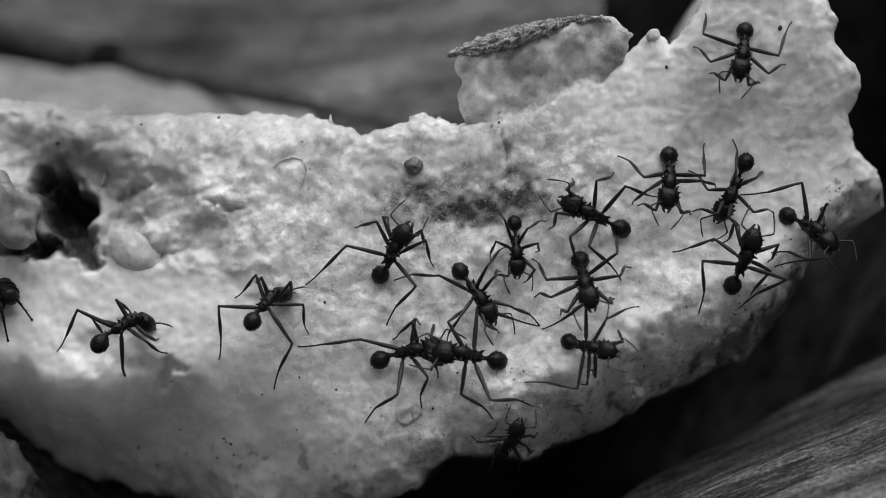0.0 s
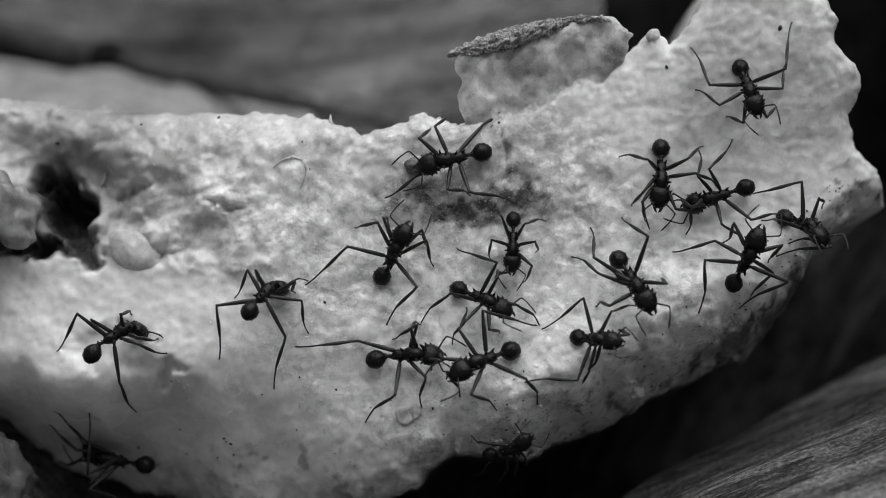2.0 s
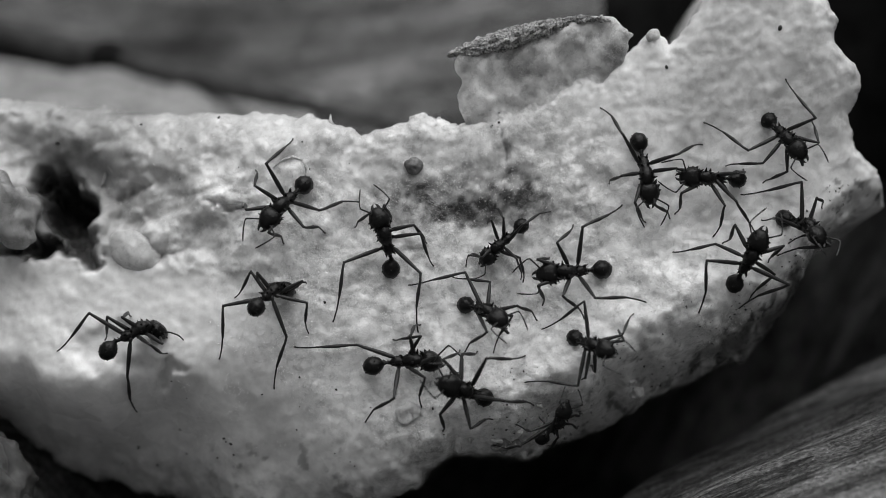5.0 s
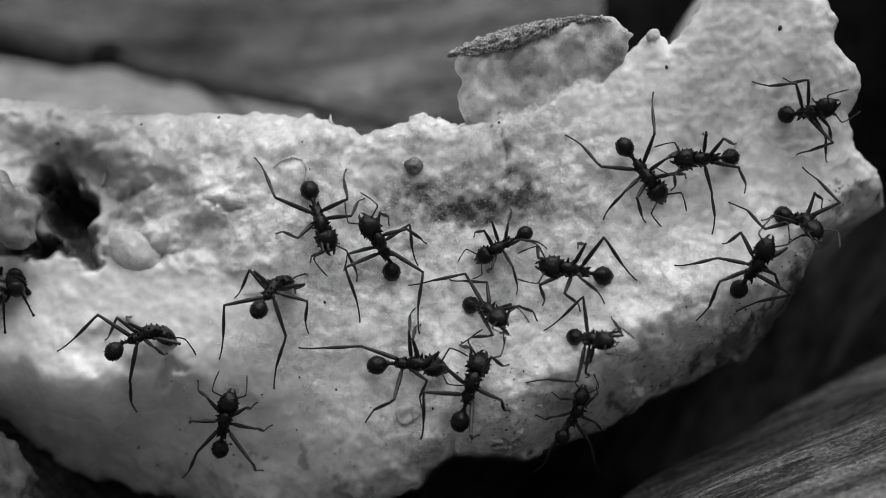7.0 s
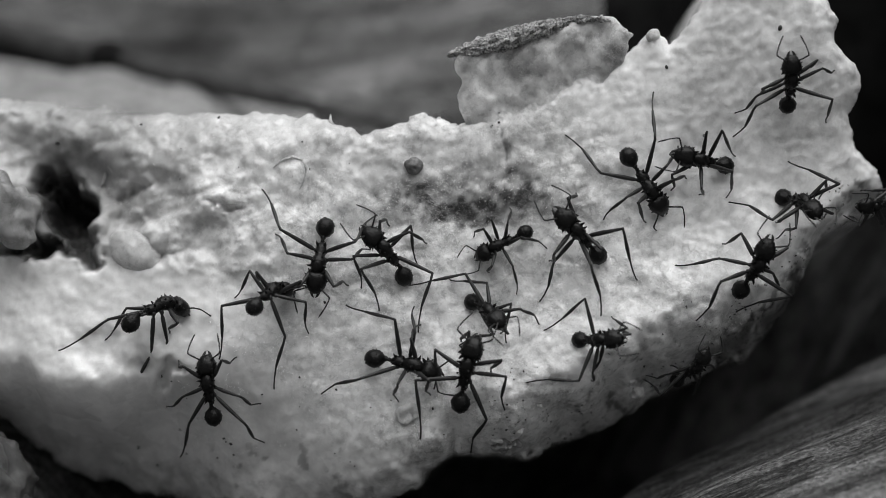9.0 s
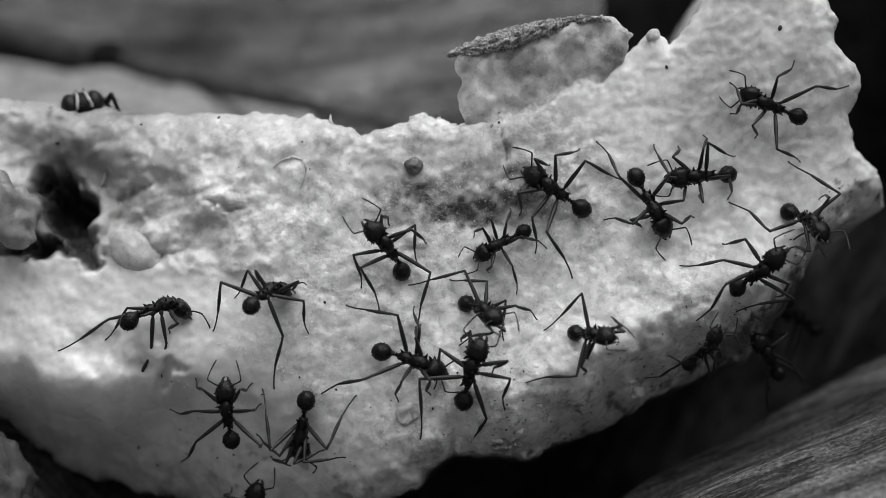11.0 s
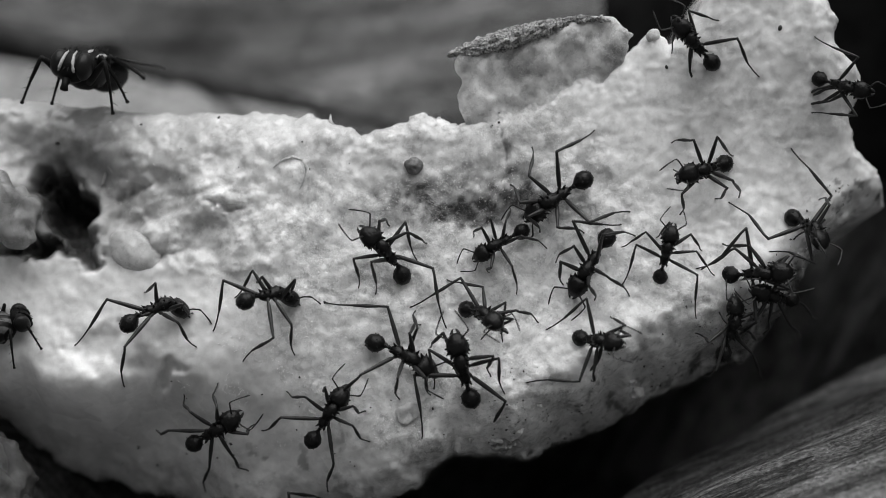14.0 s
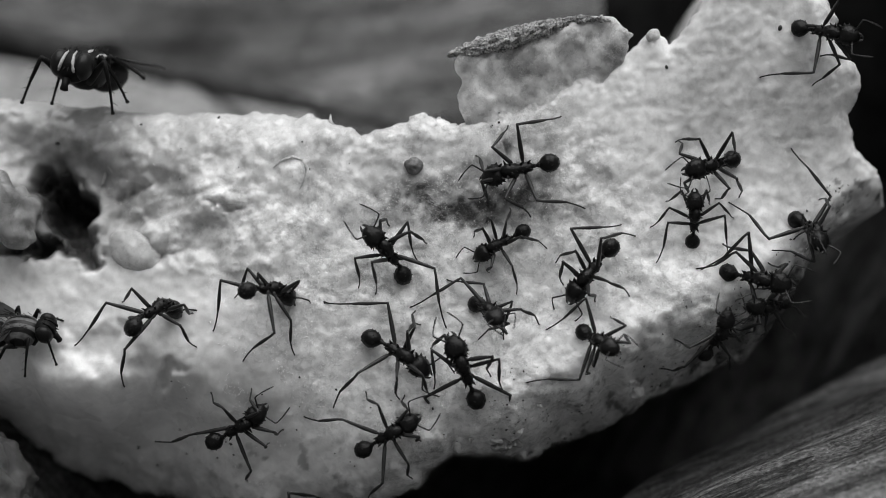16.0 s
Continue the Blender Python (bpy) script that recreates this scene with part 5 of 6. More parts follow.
run_ant(ANT, 0.97, 0, 0, [(0, 26.4, 7.43, 24.18, 2.84), (0.5, 26.09, 6.18, 24.14, 1.3), (1, 26.56, 6.06, 20.67, 0.45), (1.5, 26.73, 4.99, 21.32, 2.42), (2, 26.34, 5.06, 21.8, 3.63), (2.5, 26.42, 5, 21.7, 3.81), (3, 26.36, 4.6, 21.41, 4.43), (3.5, 26.35, 4.28, 21.49, 3.87), (4, 26.18, 4.75, 21.54, 5.08), (4.2, 26.09, 4.98, 21.42, 5.15)] + [(6.3, 25.1, 7.53, 21.27, 7.61), (6.5, 25.01, 7.77, 21.03, 8.3), (7, 25.15, 7.86, 20.98, 7.74), (7.5, 25.15, 7.99, 21.01, 8.44), (8, 24.65, 7.54, 20.83, 8.06), (8.5, 24.35, 7.38, 20.59, 8.03), (9, 24.72, 7.15, 20.99, 7.91), (9.2, 24.74, 7.08, 20.86, 7.83)] + [(11.3, 24.91, 6.24, 20.4, 5.74), (11.5, 24.93, 6.16, 21.1, 5.86), (12, 24.78, 6.78, 21.47, 5.44), (12.5, 24.43, 6.56, 21.17, 5.09), (13, 23.97, 6.56, 20.9, 4.81), (13.5, 24.34, 6.71, 20.74, 5.5), (14, 24.69, 7.33, 21.2, 6.48), (14.5, 24.91, 8.15, 21.44, 7.79), (15, 25.13, 8.07, 21.79, 7.75), (16, 25.35, 7.7, 21.79, 6.92)],
        {"RH": [(0, 25.39, 9.44, 0.41), (0.9, None, 0, 0), (3, 26.38, 6.86, -0.19), (6, 25.55, 9, 1.06), (7.5, 25.68, 7.95, 2.26), (11.2, 25.68, 7.95, 2.08), (13.4, 25.44, 7.96, 2.2)], "LH": [(0, 28.21, 6.56, -0.14), (0.9, None, 0, 0), (3, 27.04, 0.97, -0.02), (6, 26.5, 4.76, 1.02), (7.5, 24.86, 4.32, 1.22), (11.2, 25.58, 3.75, 0.63), (13.4, 26.01, 4.37, 0.35)], "RM": [(3, 23.69, 6.06, -0.79), (6, 22.81, 9.97, 0.21), (7.5, 22.86, 9.82, 0.19), (11.2, 20.02, 9.17, -0.74), (13.4, 19.97, 9.12, -1.11)], "LM": [(3, 23.62, 0.82, 0.88), (6, 23.62, 0.33, 0.34), (7.5, 22.49, 4.58, -0.21), (11.2, 23.19, 3.35, 0.18), (13.4, 23.86, 4.21, 0.93)]})
run_ant(ANT, 1.0, 0, 0.3, [(0, 30.53, 2.32, 30.72, 2.01), (0.5, 30.89, 1.99, 30.76, 1.53), (1, 30.46, 1.89, 29.87, 0.15), (1.5, 30.16, 2.16, 29.64, -0.2), (2, 30.11, 2.66, 30.42, 0.25), (2.5, 29.55, 2.49, 30, 0.1), (3, 30.01, 2.28, 30.22, 0.01), (3.5, 30.63, 1.96, 30.71, 1.35), (4, 29.8, 2.44, 30.1, 0.29)] + [(6.5, 30.49, 2.79, 30.29, 0.14), (7, 29.96, 2.94, 30.14, 0.32), (7.5, 29.44, 3.48, 30, 0.82), (8, 29.21, 3.92, 29.69, 1.18), (8.5, 29.29, 4.03, 29.87, 1.51), (9, 29.99, 4.5, 30.7, 1.85), (9.2, 30.05, 4.38, 30.83, 1.78)] + [(11.5, 30.64, 2.87, 30.47, 0.13), (12, 30.48, 2.79, 30.45, 0.1), (12.5, 30.48, 2.63, 30.21, 0.03), (13, 30.26, 2.86, 30.18, 0.19), (13.5, 30.71, 2.71, 30.31, 0.05), (14.5, 31.08, 2.63, 30.31, -0.05), (15, 31.39, 2.32, 30.19, 0.02), (15.5, 31.24, 2.4, 30.21, -0.01), (16, 31.23, 2.47, 30.19, -0.03)],
        {"LH": [(0, 26.11, 4.62, -2.68), (6, 25.47, 4.24, -2.89), (6.7, 31.73, 7.22, -2.33), (7.5, 30.4, 7.64, -2.81), (11.2, 31.47, 7.55, -3.03), (13, 30.65, 8.78, -3.23)], "RH": [(0, 29.09, -1.82, 2.05), (6.7, 25.06, 3.98, 2.81), (7.5, 25.06, 3.98, 2.74), (13, 25.06, 3.98, 3.07)], "LM": [(0, 33.5, 3.5, 1.67), (7.5, 33.22, 4.33, 0.6)], "RM": [(7.5, 29.45, -1.58, 0.41), (13, 27.9, -1.67, 2.61)]})
run_ant(ANT, 1.02, 0, 0.1, [(0, 25.32, -2.82, 25.34, -2.75), (0.5, 25.19, -2.81, 25.23, -2.74), (1, 25.06, -2.8, 25.16, -2.56), (1.5, 25.13, -2.87, 25.49, -2.33), (2, 25.29, -3.15, 25.98, -1.34), (3, 25.29, -3.07, 25.92, -1.29), (3.5, 25.36, -2.75, 25.5, -2.4), (4, 25.52, -2.66, 25.71, -2.34)] + [(6.5, 25.43, -3.36, 26.08, -1.55), (7, 25.77, -3.62, 26.4, -1.9), (7.5, 25.6, -3.56, 26.64, -1.75), (8, 25.83, -3.29, 25.9, -3.09), (8.5, 25.67, -3.58, 26.26, -1.48), (9, 25.93, -3.68, 26.47, -1.87)] + [(11.5, 25.81, -3.24, 26.52, -2.74), (12.5, 25.68, -3.23, 26.92, -2.26), (13, 25.75, -3.16, 26.41, -2.74), (13.5, 25.52, -2.77, 27.07, -2.28), (14, 25.46, -2.5, 26.04, -2.47), (14.5, 25.38, -2.4, 26.32, -2.55), (15, 25.27, -2.51, 25.9, -2.54), (15.5, 25.18, -2.53, 25.8, -2.59), (16, 25.14, -2.41, 26.15, -2.62)],
        {"LH": [(0, 22.2, -5.94, -2.52), (6, 21.98, -6.57, -1.34), (11.2, 22.64, -6.09, -3.09), (13.4, 22.41, -2.11, -4.34)], "LM": [(0, 20.01, -0.5, -1.54), (6, 20.08, -1.7, -1.05), (11.2, 20.47, -1.7, -2.13), (13.4, 22, -2.03, -2.8)], "RH": [(0, 26, -5.33, 3.24), (6, 25.76, -5.62, 4.02), (11.2, 29.1, -6.62, 0.44), (13.4, 27.88, -7.21, -0.16)], "RM": [(0, 26.75, -4.8, 2.71), (6, 29.8, -3.54, 0.36)], "LF": [(0, 24.4, 0.23, -0.4)], "RF": [(0, 28.43, -1.41, 0.35)]})
run_ant(ANT, 0.95, 0, 0, [(0, 26.32, 18.69, 25.7, 15.67), (0.7, 25.9, 18.5, 25.68, 15.61), (1.5, 25.67, 17.47, 26.46, 14.58), (2, 25.95, 15.56, 26.74, 12.94), (2.6, 25.93, 15, 27.02, 12.09), (3.5, 26.55, 13.22, 28.1, 10.46), (4.2, 27.15, 11.07, 29.12, 8.06)] + [(6.3, 30.84, 11.27, 31.2, 11.48), (7, 30.05, 11.49, 32.26, 12.9), (7.5, 29.52, 10.65, 31.09, 14.08), (8, 29.49, 10.04, 29.53, 13.78), (8.5, 29.53, 11.25, 29.52, 14.92), (9, 30.03, 12.36, 29.59, 15.96), (9.2, 30.36, 13.26, 29.74, 16.83), (10.2, 32.17, 12.17, 28.55, 14.85)] + [(11.3, 30.52, 11.13, 25.47, 13.03), (12, 26.26, 12.24, 21.16, 11.28), (12.5, 23.06, 12.46, 17.99, 13.07), (13, 22.3, 12.8, 16.5, 14.2), (13.4, 22.9, 13.6, 18.9, 16.9), (14, 23.11, 16.45, 23.07, 16.5), (14.5, 24.1, 16.73, 24.84, 19.01), (15.2, 23.14, 16.95, 24.92, 20.01), (15.5, 26.77, 18.02, 28.45, 19.94), (16, 31.2, 18.82, 32.67, 18.5)], None, "black spiny ant walking across the pale fruit flesh")
run_ant(ANT, 1.02, 12, 0.25, [(0, -5.4, -10.24, -0.79, -9.83), (0.5, -5.71, -10.44, -0.85, -10.01), (1, -5.2, -10.47, -0.39, -10.49), (1.5, -5.52, -10.65, -0.63, -10.65), (2, -5.72, -10.26, -0.86, -10.21), (2.5, -6.56, -10.78, 1.24, -10.61), (3, -6.25, -11.25, 0.17, -10.23), (3.5, -6.03, -11, -0.92, -10.55), (4, -6.87, -11.09, 0.81, -10.07)] + [(6.5, -5.85, -10.95, -0.67, -10.98), (7, -5.7, -10.88, -0.53, -10.98), (7.5, -6.18, -10.58, 0.46, -11), (8, -6.21, -10.39, 0.81, -11.28), (8.5, -5.82, -10.02, 0.39, -11.5), (9, -6.29, -10.21, -0.08, -11.76)] + [(11.5, -5.21, -9.5, -0.42, -11.34), (12, -4.89, -9.45, -0.6, -11.42), (12.5, -4.88, -9.21, -0.7, -11.37), (13, -4.94, -9.35, -0.75, -11.47), (13.5, -5.52, -9.08, -0.99, -11.49), (14, -6.08, -8.76, -0.92, -11.43), (14.5, -6.54, -8.72, -0.38, -11.73), (15, -6.29, -8.85, -0.8, -11.4), (15.5, -6.06, -8.55, -1.18, -11.4), (16, -7.54, -7.87, 0.82, -13.04)],
        {"LH": [(0, -13.76, -8.69, -2.06), (7.3, -8.5, -5.13, -1.59), (11.1, -10.23, -4.93, -2.87)], "RH": [(0, -6.78, -15.33, 1.92), (7.3, -10.64, -12.87, 0.94), (11.1, -9.56, -14.2, 0.23)], "RM": [(0, -1.86, -14.08, 1), (7.3, -3.87, -13.59, 0.18), (11.1, -3.77, -13.39, 0.05)], "LM": [(0, -4.39, -8.16, -1.79), (6, -2.42, -5.34, 0.16), (7.3, -2.52, -5.2, -0.54), (11.1, -2.42, -5.59, -0.8)], "RF": [(0, -1.08, -10.85, 0.09), (7.3, -1.07, -13.01, 0.12)], "LF": [(0, -1.92, -6.82, 0.47)]})
run_ant(ANT, 1.06, 0, 0, [(0, 4.75, -10.17, 0.75, -10.27), (0.5, 5.17, -10.02, 0.77, -10.58), (1, 6.46, -10.31, 1.09, -10.83), (1.5, 5.97, -10.24, 1.33, -12.17), (2, 5.89, -9.37, 1.93, -11.92), (2.6, 5.08, -9.09, 1.27, -11.79), (3, 5.5, -9.78, 0.67, -12.24), (3.5, 5.72, -10.67, 0.64, -12.9), (4, 5.3, -11.81, -0.18, -13.73), (4.2, 5.18, -12.19, -0.38, -13.65)] + [(6.3, 1.05, -14.76, 3.52, -10.03), (6.5, 0.86, -14.94, 3.48, -9.99), (7, 1.67, -15.12, 3.35, -10.25), (7.5, 1.91, -14.67, 3.12, -10.17), (8, 1.78, -14.1, 3.42, -10.07), (8.5, 1.75, -13.61, 2.94, -10.01), (9, 1.6, -13.77, 3.01, -10)] + [(11.5, 1.91, -13.51, 3.6, -10.33), (12, 2.13, -13.4, 3.21, -10.47), (12.5, 2.36, -13.41, 3.13, -10.35), (13, 2.24, -13.4, 1.92, -10.29), (13.5, 2.46, -13.09, 1.76, -10.18), (14, 2.46, -13.35, 1.79, -10.04), (14.5, 2.9, -13.04, 1.41, -10.14), (15, 2.45, -13.61, 1.39, -9.98), (15.5, 2.45, -13.68, 1.62, -9.95), (16, 2.91, -13.44, 1.67, -10.08)],
        {"RH": [(0, 8.41, -7, 3.27), (1.3, 8.17, -6.95, 2.61), (3.2, 7.93, -6.94, 1.95), (4, 7.14, -9.6, 1.31), (5.5, None, 0, 0), (6.2, 3.24, -16.41, 0.11), (7.4, 2.56, -17.9, 2.51), (11.2, 4.01, -17.14, 2.84), (14.4, 5.24, -16.99, 3.91)], "LH": [(0, 7.89, -13.97, -2.32), (1.3, 8.16, -13.96, -0.1), (3.2, 9.97, -12.5, -1.23), (4, 7.89, -13.87, 0.05), (5.5, None, 0, 0), (6.2, -1.91, -16.8, -2.44), (7.4, -1.96, -16.8, -2.55), (11.2, -1.81, -16.8, -3.18), (14.4, 1.28, -17.05, -3.57)], "LM": [(0, 4.36, -15.05, -1.7), (5.5, None, 0, 0), (7.4, -0.78, -12.52, -2.31)], "RM": [(6.2, 5.82, -14.37, 0.8), (7.4, 5.33, -14.32, 1.89), (11.2, 5.32, -12.92, 1.75)], "RF": [(7.4, 4.11, -11.45, 0.95)]})
run_ant(ANT, 0.9, -14, 0.3, [(0, 10.84, -8.4, 13.41, -9.42), (0.5, 10.84, -8.62, 13.3, -9.46), (1, 11.46, -8.27, 13.72, -8.99), (1.5, 11.61, -8.11, 13.85, -8.96), (2, 11.61, -8.04, 13.93, -8.91), (2.5, 11.46, -8.26, 13.68, -9.03), (3, 11.69, -8.05, 13.67, -9.02), (3.5, 11.45, -8.05, 13.43, -9.27), (4, 11.38, -8.22, 13.1, -9.43)] + [(6.5, 11.42, -8.03, 12.86, -8.89), (7.5, 11.43, -8.1, 13.3, -8.9), (8, 11.43, -8.03, 13.15, -9.07), (8.5, 11.47, -8.36, 13.15, -9.14), (9, 11.77, -8.26, 14.1, -8.72)] + [(11.5, 11.33, -7.48, 13.46, -8.98), (12, 11.03, -7.7, 13.34, -9.11), (12.5, 10.8, -7.86, 12.89, -9.21), (13, 10.88, -7.71, 13, -9.23), (13.5, 11.01, -7.99, 13.54, -9.08), (14, 11.85, -8.12, 13.79, -8.84), (14.5, 12.33, -8.49, 12.36, -8.52), (15, 12.3, -8.38, 12.31, -8.4), (15.5, 12.34, -7.99, 12.77, -8.32), (16, 12.45, -8.08, 12.49, -8.12)],
        {"LH": [(0, 8.55, -7.31, -3.68), (6, 8.74, -7.41, -3.61), (11.2, 8.79, -7.36, -3.14), (13.4, 8.89, -7.36, -3.45)], "RH": [(0, 7.03, -11.9, 3.01), (6, 7.12, -11.95, 2.87)], "LM": [(0, 17.48, -5.62, 0.96), (3, 16.5, -5.96, -0.85), (6, 14.57, -6.19, -1.57), (11.2, 14.58, -5.45, -1.06), (13.4, 14.47, -6.19, -1.26)], "RM": [(0, 13.03, -12.43, -0.06), (6, 12.92, -11.72, -0.38)], "RF": [(0, 13.91, -11.41, 0.11)]})
run_ant(ANT, 0.82, 0, 0, [(0, 5.13, -17.79, 5.53, -14.73), (1, 5.48, -17.84, 5.66, -14.89), (2, 4.11, -18.08, 6.14, -15.59), (3, 4.3, -18.01, 6.33, -15.14), (3.5, 4.6, -17.91, 6.55, -14.75), (4.2, 7.21, -16.72, 7.55, -14.08)] + [(6.3, 11.05, -16.19, 10.67, -12.08), (7, 10.29, -16.18, 11.29, -12.43), (7.5, 12.84, -16.36, 12.55, -13.46), (8, 14.85, -15.75, 13.81, -13.03), (8.5, 17.38, -13.91, 18.15, -10.97), (9, 20.66, -11.51, 20.83, -8.52), (9.2, 21.42, -11.09, 22.01, -8.04)] + [(11.3, 21.54, -9.9, 21.99, -6.58), (11.5, 21.38, -9.06, 20.7, -5.83), (12, 18.97, -7.06, 19.02, -2.42), (12.5, 19.64, -4.5, 20.67, -1.89), (13, 19.6, -4.73, 20.22, -0.32), (13.5, 19.47, -3.89, 20.7, -1.38), (14, 18.87, -2.8, 19.55, -0.17), (14.5, 18.9, -1.91, 18.97, 0.77), (15.2, 20.65, -0.93, 20.66, 2.37), (15.5, 21.51, -0.37, 21.51, 2.63), (16, 21.78, 0.38, 21.65, 3.29)], None, "black spiny ant walking across the pale fruit flesh")
run_ant(ANT, 1.05, 0, 0, [(0, -4.19, -26.24, -8.03, -27.76), (0.5, -4.74, -26.06, -7.92, -24.98), (0.7, -6.12, -24.76, -8.87, -20.26), (1, -13.22, -22.67, -17.84, -20.15), (1.5, -17.15, -19.16, -19.86, -15), (2, -26.12, -18.39, -32.97, -17.52), (2.6, -34.39, -15.92, -42.44, -16.74), (3, -41.96, -14.83, -46.05, -12.46), (3.4, -46.31, -12.44, -50.98, -9.93)] + [(16, -46.31, -12.44, -50.98, -9.93)], None, "black spiny ant walking across the pale fruit flesh")
run_ant(ANT, 0.97, 0, 0, [(0, -25.82, -32.22, -21.13, -32.54)] + [(5.4, -24.84, -31.24, -20.15, -31.28), (5.9, -20.79, -23.39, -15.13, -16.94), (6.3, -19.73, -20.03, -15.14, -13.59), (6.5, -19.26, -19.52, -15.53, -13.02), (7, -19.6, -18.06, -17.61, -10.86), (7.5, -19.44, -16.04, -19.41, -11.14), (8, -19.59, -15.51, -19.67, -11.4), (8.5, -19.8, -14.94, -19.92, -10.8), (9, -19.89, -14.33, -19.98, -9.94), (9.2, -20.06, -14.09, -19.99, -9.62)] + [(11.3, -18.15, -16.59, -18.19, -12.52), (11.5, -18.31, -16.6, -18.44, -12.54), (12, -19.03, -16.45, -19.46, -12.33), (12.5, -20.67, -15.94, -19.86, -11.77), (13, -20.91, -15.74, -19.53, -11.04), (13.5, -21.96, -17.47, -16.48, -9.26), (14, -22.2, -17.4, -16.25, -12.83), (14.5, -21.33, -17.73, -16.28, -10.59), (15, -20.9, -18.28, -16.68, -10.11), (15.2, -20.56, -17.92, -17.25, -10.77), (15.5, -20.24, -17.47, -16.82, -11.94), (16, -20.05, -16.8, -15.72, -13.21)], None, "black spiny ant walking across the pale fruit flesh")
run_ant(ANT, 0.95, 0, 0, [(0, -15.19, -33.0, -15.0, -29.0), (9.4, -15.19, -33.0, -15.0, -29.0)] + [(10.6, -17.34, -25.45, -16.48, -21.91), (11.3, -17.74, -24.1, -16.04, -20.31), (11.7, -17.64, -23.4, -16.01, -19.69), (12, -16.88, -22.01, -16.02, -18.23), (12.5, -15.55, -19.09, -13.23, -15.01), (13, -14.71, -18.55, -11.24, -15.3), (13.5, -13.98, -18.57, -6.02, -11.43), (14, -11.3, -16.84, -8.19, -12.18), (14.5, -11.55, -17.12, -8.04, -13.88), (15.2, -10.13, -17.65, -3.68, -15.28), (15.5, -9.02, -17.52, -2.55, -14.32), (16, -6.7, -17.52, -2.61, -15.07)], None, "black spiny ant walking across the pale fruit flesh")
run_ant(ANT, 0.9, 0, 0, [(0, 49.68, -15.59, 39.61, -19.69)] + [(9.4, 46.89, -16.5, 42.67, -15.01)] + [(10.4, 34.9, -12.38, 31.81, -10.04), (11.3, 28.61, -10.55, 23.28, -3.74), (12, 25.29, -8.27, 24.38, -4.46), (12.5, 25.59, -8.16, 25.43, -4.83), (13.2, 24.9, -8.72, 24, -5.29), (14, 24.31, -8.86, 24.12, -4.81), (15.2, 23.83, -9.01, 23.4, -5.28), (16, 22.89, -9.11, 22.71, -5.54)], None, "black spiny ant on the shaded lower edge of the flesh")
run_ant(ANT, 0.9, 0, 0, [(0, 51.11, -9.42, 47.61, -7.94)] + [(9.6, 50.58, -9.92, 46.87, -6.76)] + [(10.6, 40.75, -6.67, 36.66, -3.37), (11.3, 32.31, -6.17, 26.48, -2.55), (12, 30.45, -4.62, 27.18, -2.97), (12.5, 30.05, -4.11, 26.99, -2.42), (13.2, 30.31, -3.86, 27.25, -2.18), (14, 30.14, -4.4, 26.92, -2.96), (15.2, 30.05, -4.84, 26.79, -3.5), (16, 29.68, -4.73, 26.18, -3.87)], None, "black spiny ant on the shaded lower edge of the flesh")
run_ant(ANT, 0.85, 0, 0, [(0, 54.98, 20.63, 50.03, 2.37)] + [(6, 54.27, 16.73, 48.17, 13.29), (6.8, 50.63, 13.69, 39.83, 12.76), (7.5, 48.52, 11.84, 43.46, 12.61), (8, 40.4, 5.3, 37.2, 6.5), (9, 39.3, 4.4, 36.2, 5.2)] + [(10.3, 50.56, 20.63, 48.82, 26.97), (11.3, 37.0, 16, 34.1, 16.72), (12, 36.7, 16.72, 33.8, 15.85), (12.7, 36.8, 16.25, 33.9, 16.19), (13.2, 34.8, 15.14, 36.2, 15.33), (14, 33.35, 14.62, 33.74, 14.55), (15.2, 42.54, 21.97, 55.59, 25.69), (16, 43.75, 20.66, 53.26, 22.08)], None, "black spiny ant clinging to the far end of the flesh")
for spare in (*ANT.children_recursive, ANT):                         # the pattern that the ants were copied from
    bpy.data.objects.remove(spare)


# ---- flies: grey, striped, large-eyed; same axes as the ants, the middle of the thorax at the origin ----
def striped_material():
    m, t, b = material("striped_grey", 0.1, 0.42, 0.0, 0.3)
    sep = t.nodes.new("ShaderNodeSeparateXYZ")
    t.links.new(coords(t), sep.inputs[0])
    wave = maths(t, "SINE", maths(t, "MULTIPLY", sep.outputs[1], 9500.0), 0)
    grain = noise_tex(t, coords(t), 2500, 3)
    t.links.new(maths(t, "MULTIPLY", remap(t, wave, -0.15, 0.25, 0.004, 0.10), remap(t, grain, 0.3, 0.7, 0.6, 1.3)), b.inputs["Base Color"])
    bump(t, b, (grain, 0.04 * MM))
    return m


def wing_material():
    m, t, b = material("clear_wing", 0.5, 0.55, 0.0, 0.2)
    f = noise_tex(t, coords(t), 900, 3)
    t.links.new(remap(t, f, 0.3, 0.7, 0.05, 0.14), b.inputs["Base Color"])
    b.inputs["Transmission Weight"].default_value = 0.7
    b.inputs["IOR"].default_value = 1.05
    return m


STRIPED, WING = striped_material(), wing_material()
FLY_DARK = plain("fly_black", 0.006, 0.5, 2500, 0.06, 0.5, 0.12)
FLY_EYE = plain("fly_eye", 0.006, 0.42, 12000, 0.02, 0.3, 0.25)
SILVER = plain("silver_bristle", 0.38, 0.45, 4000, 0.03, 0.3)


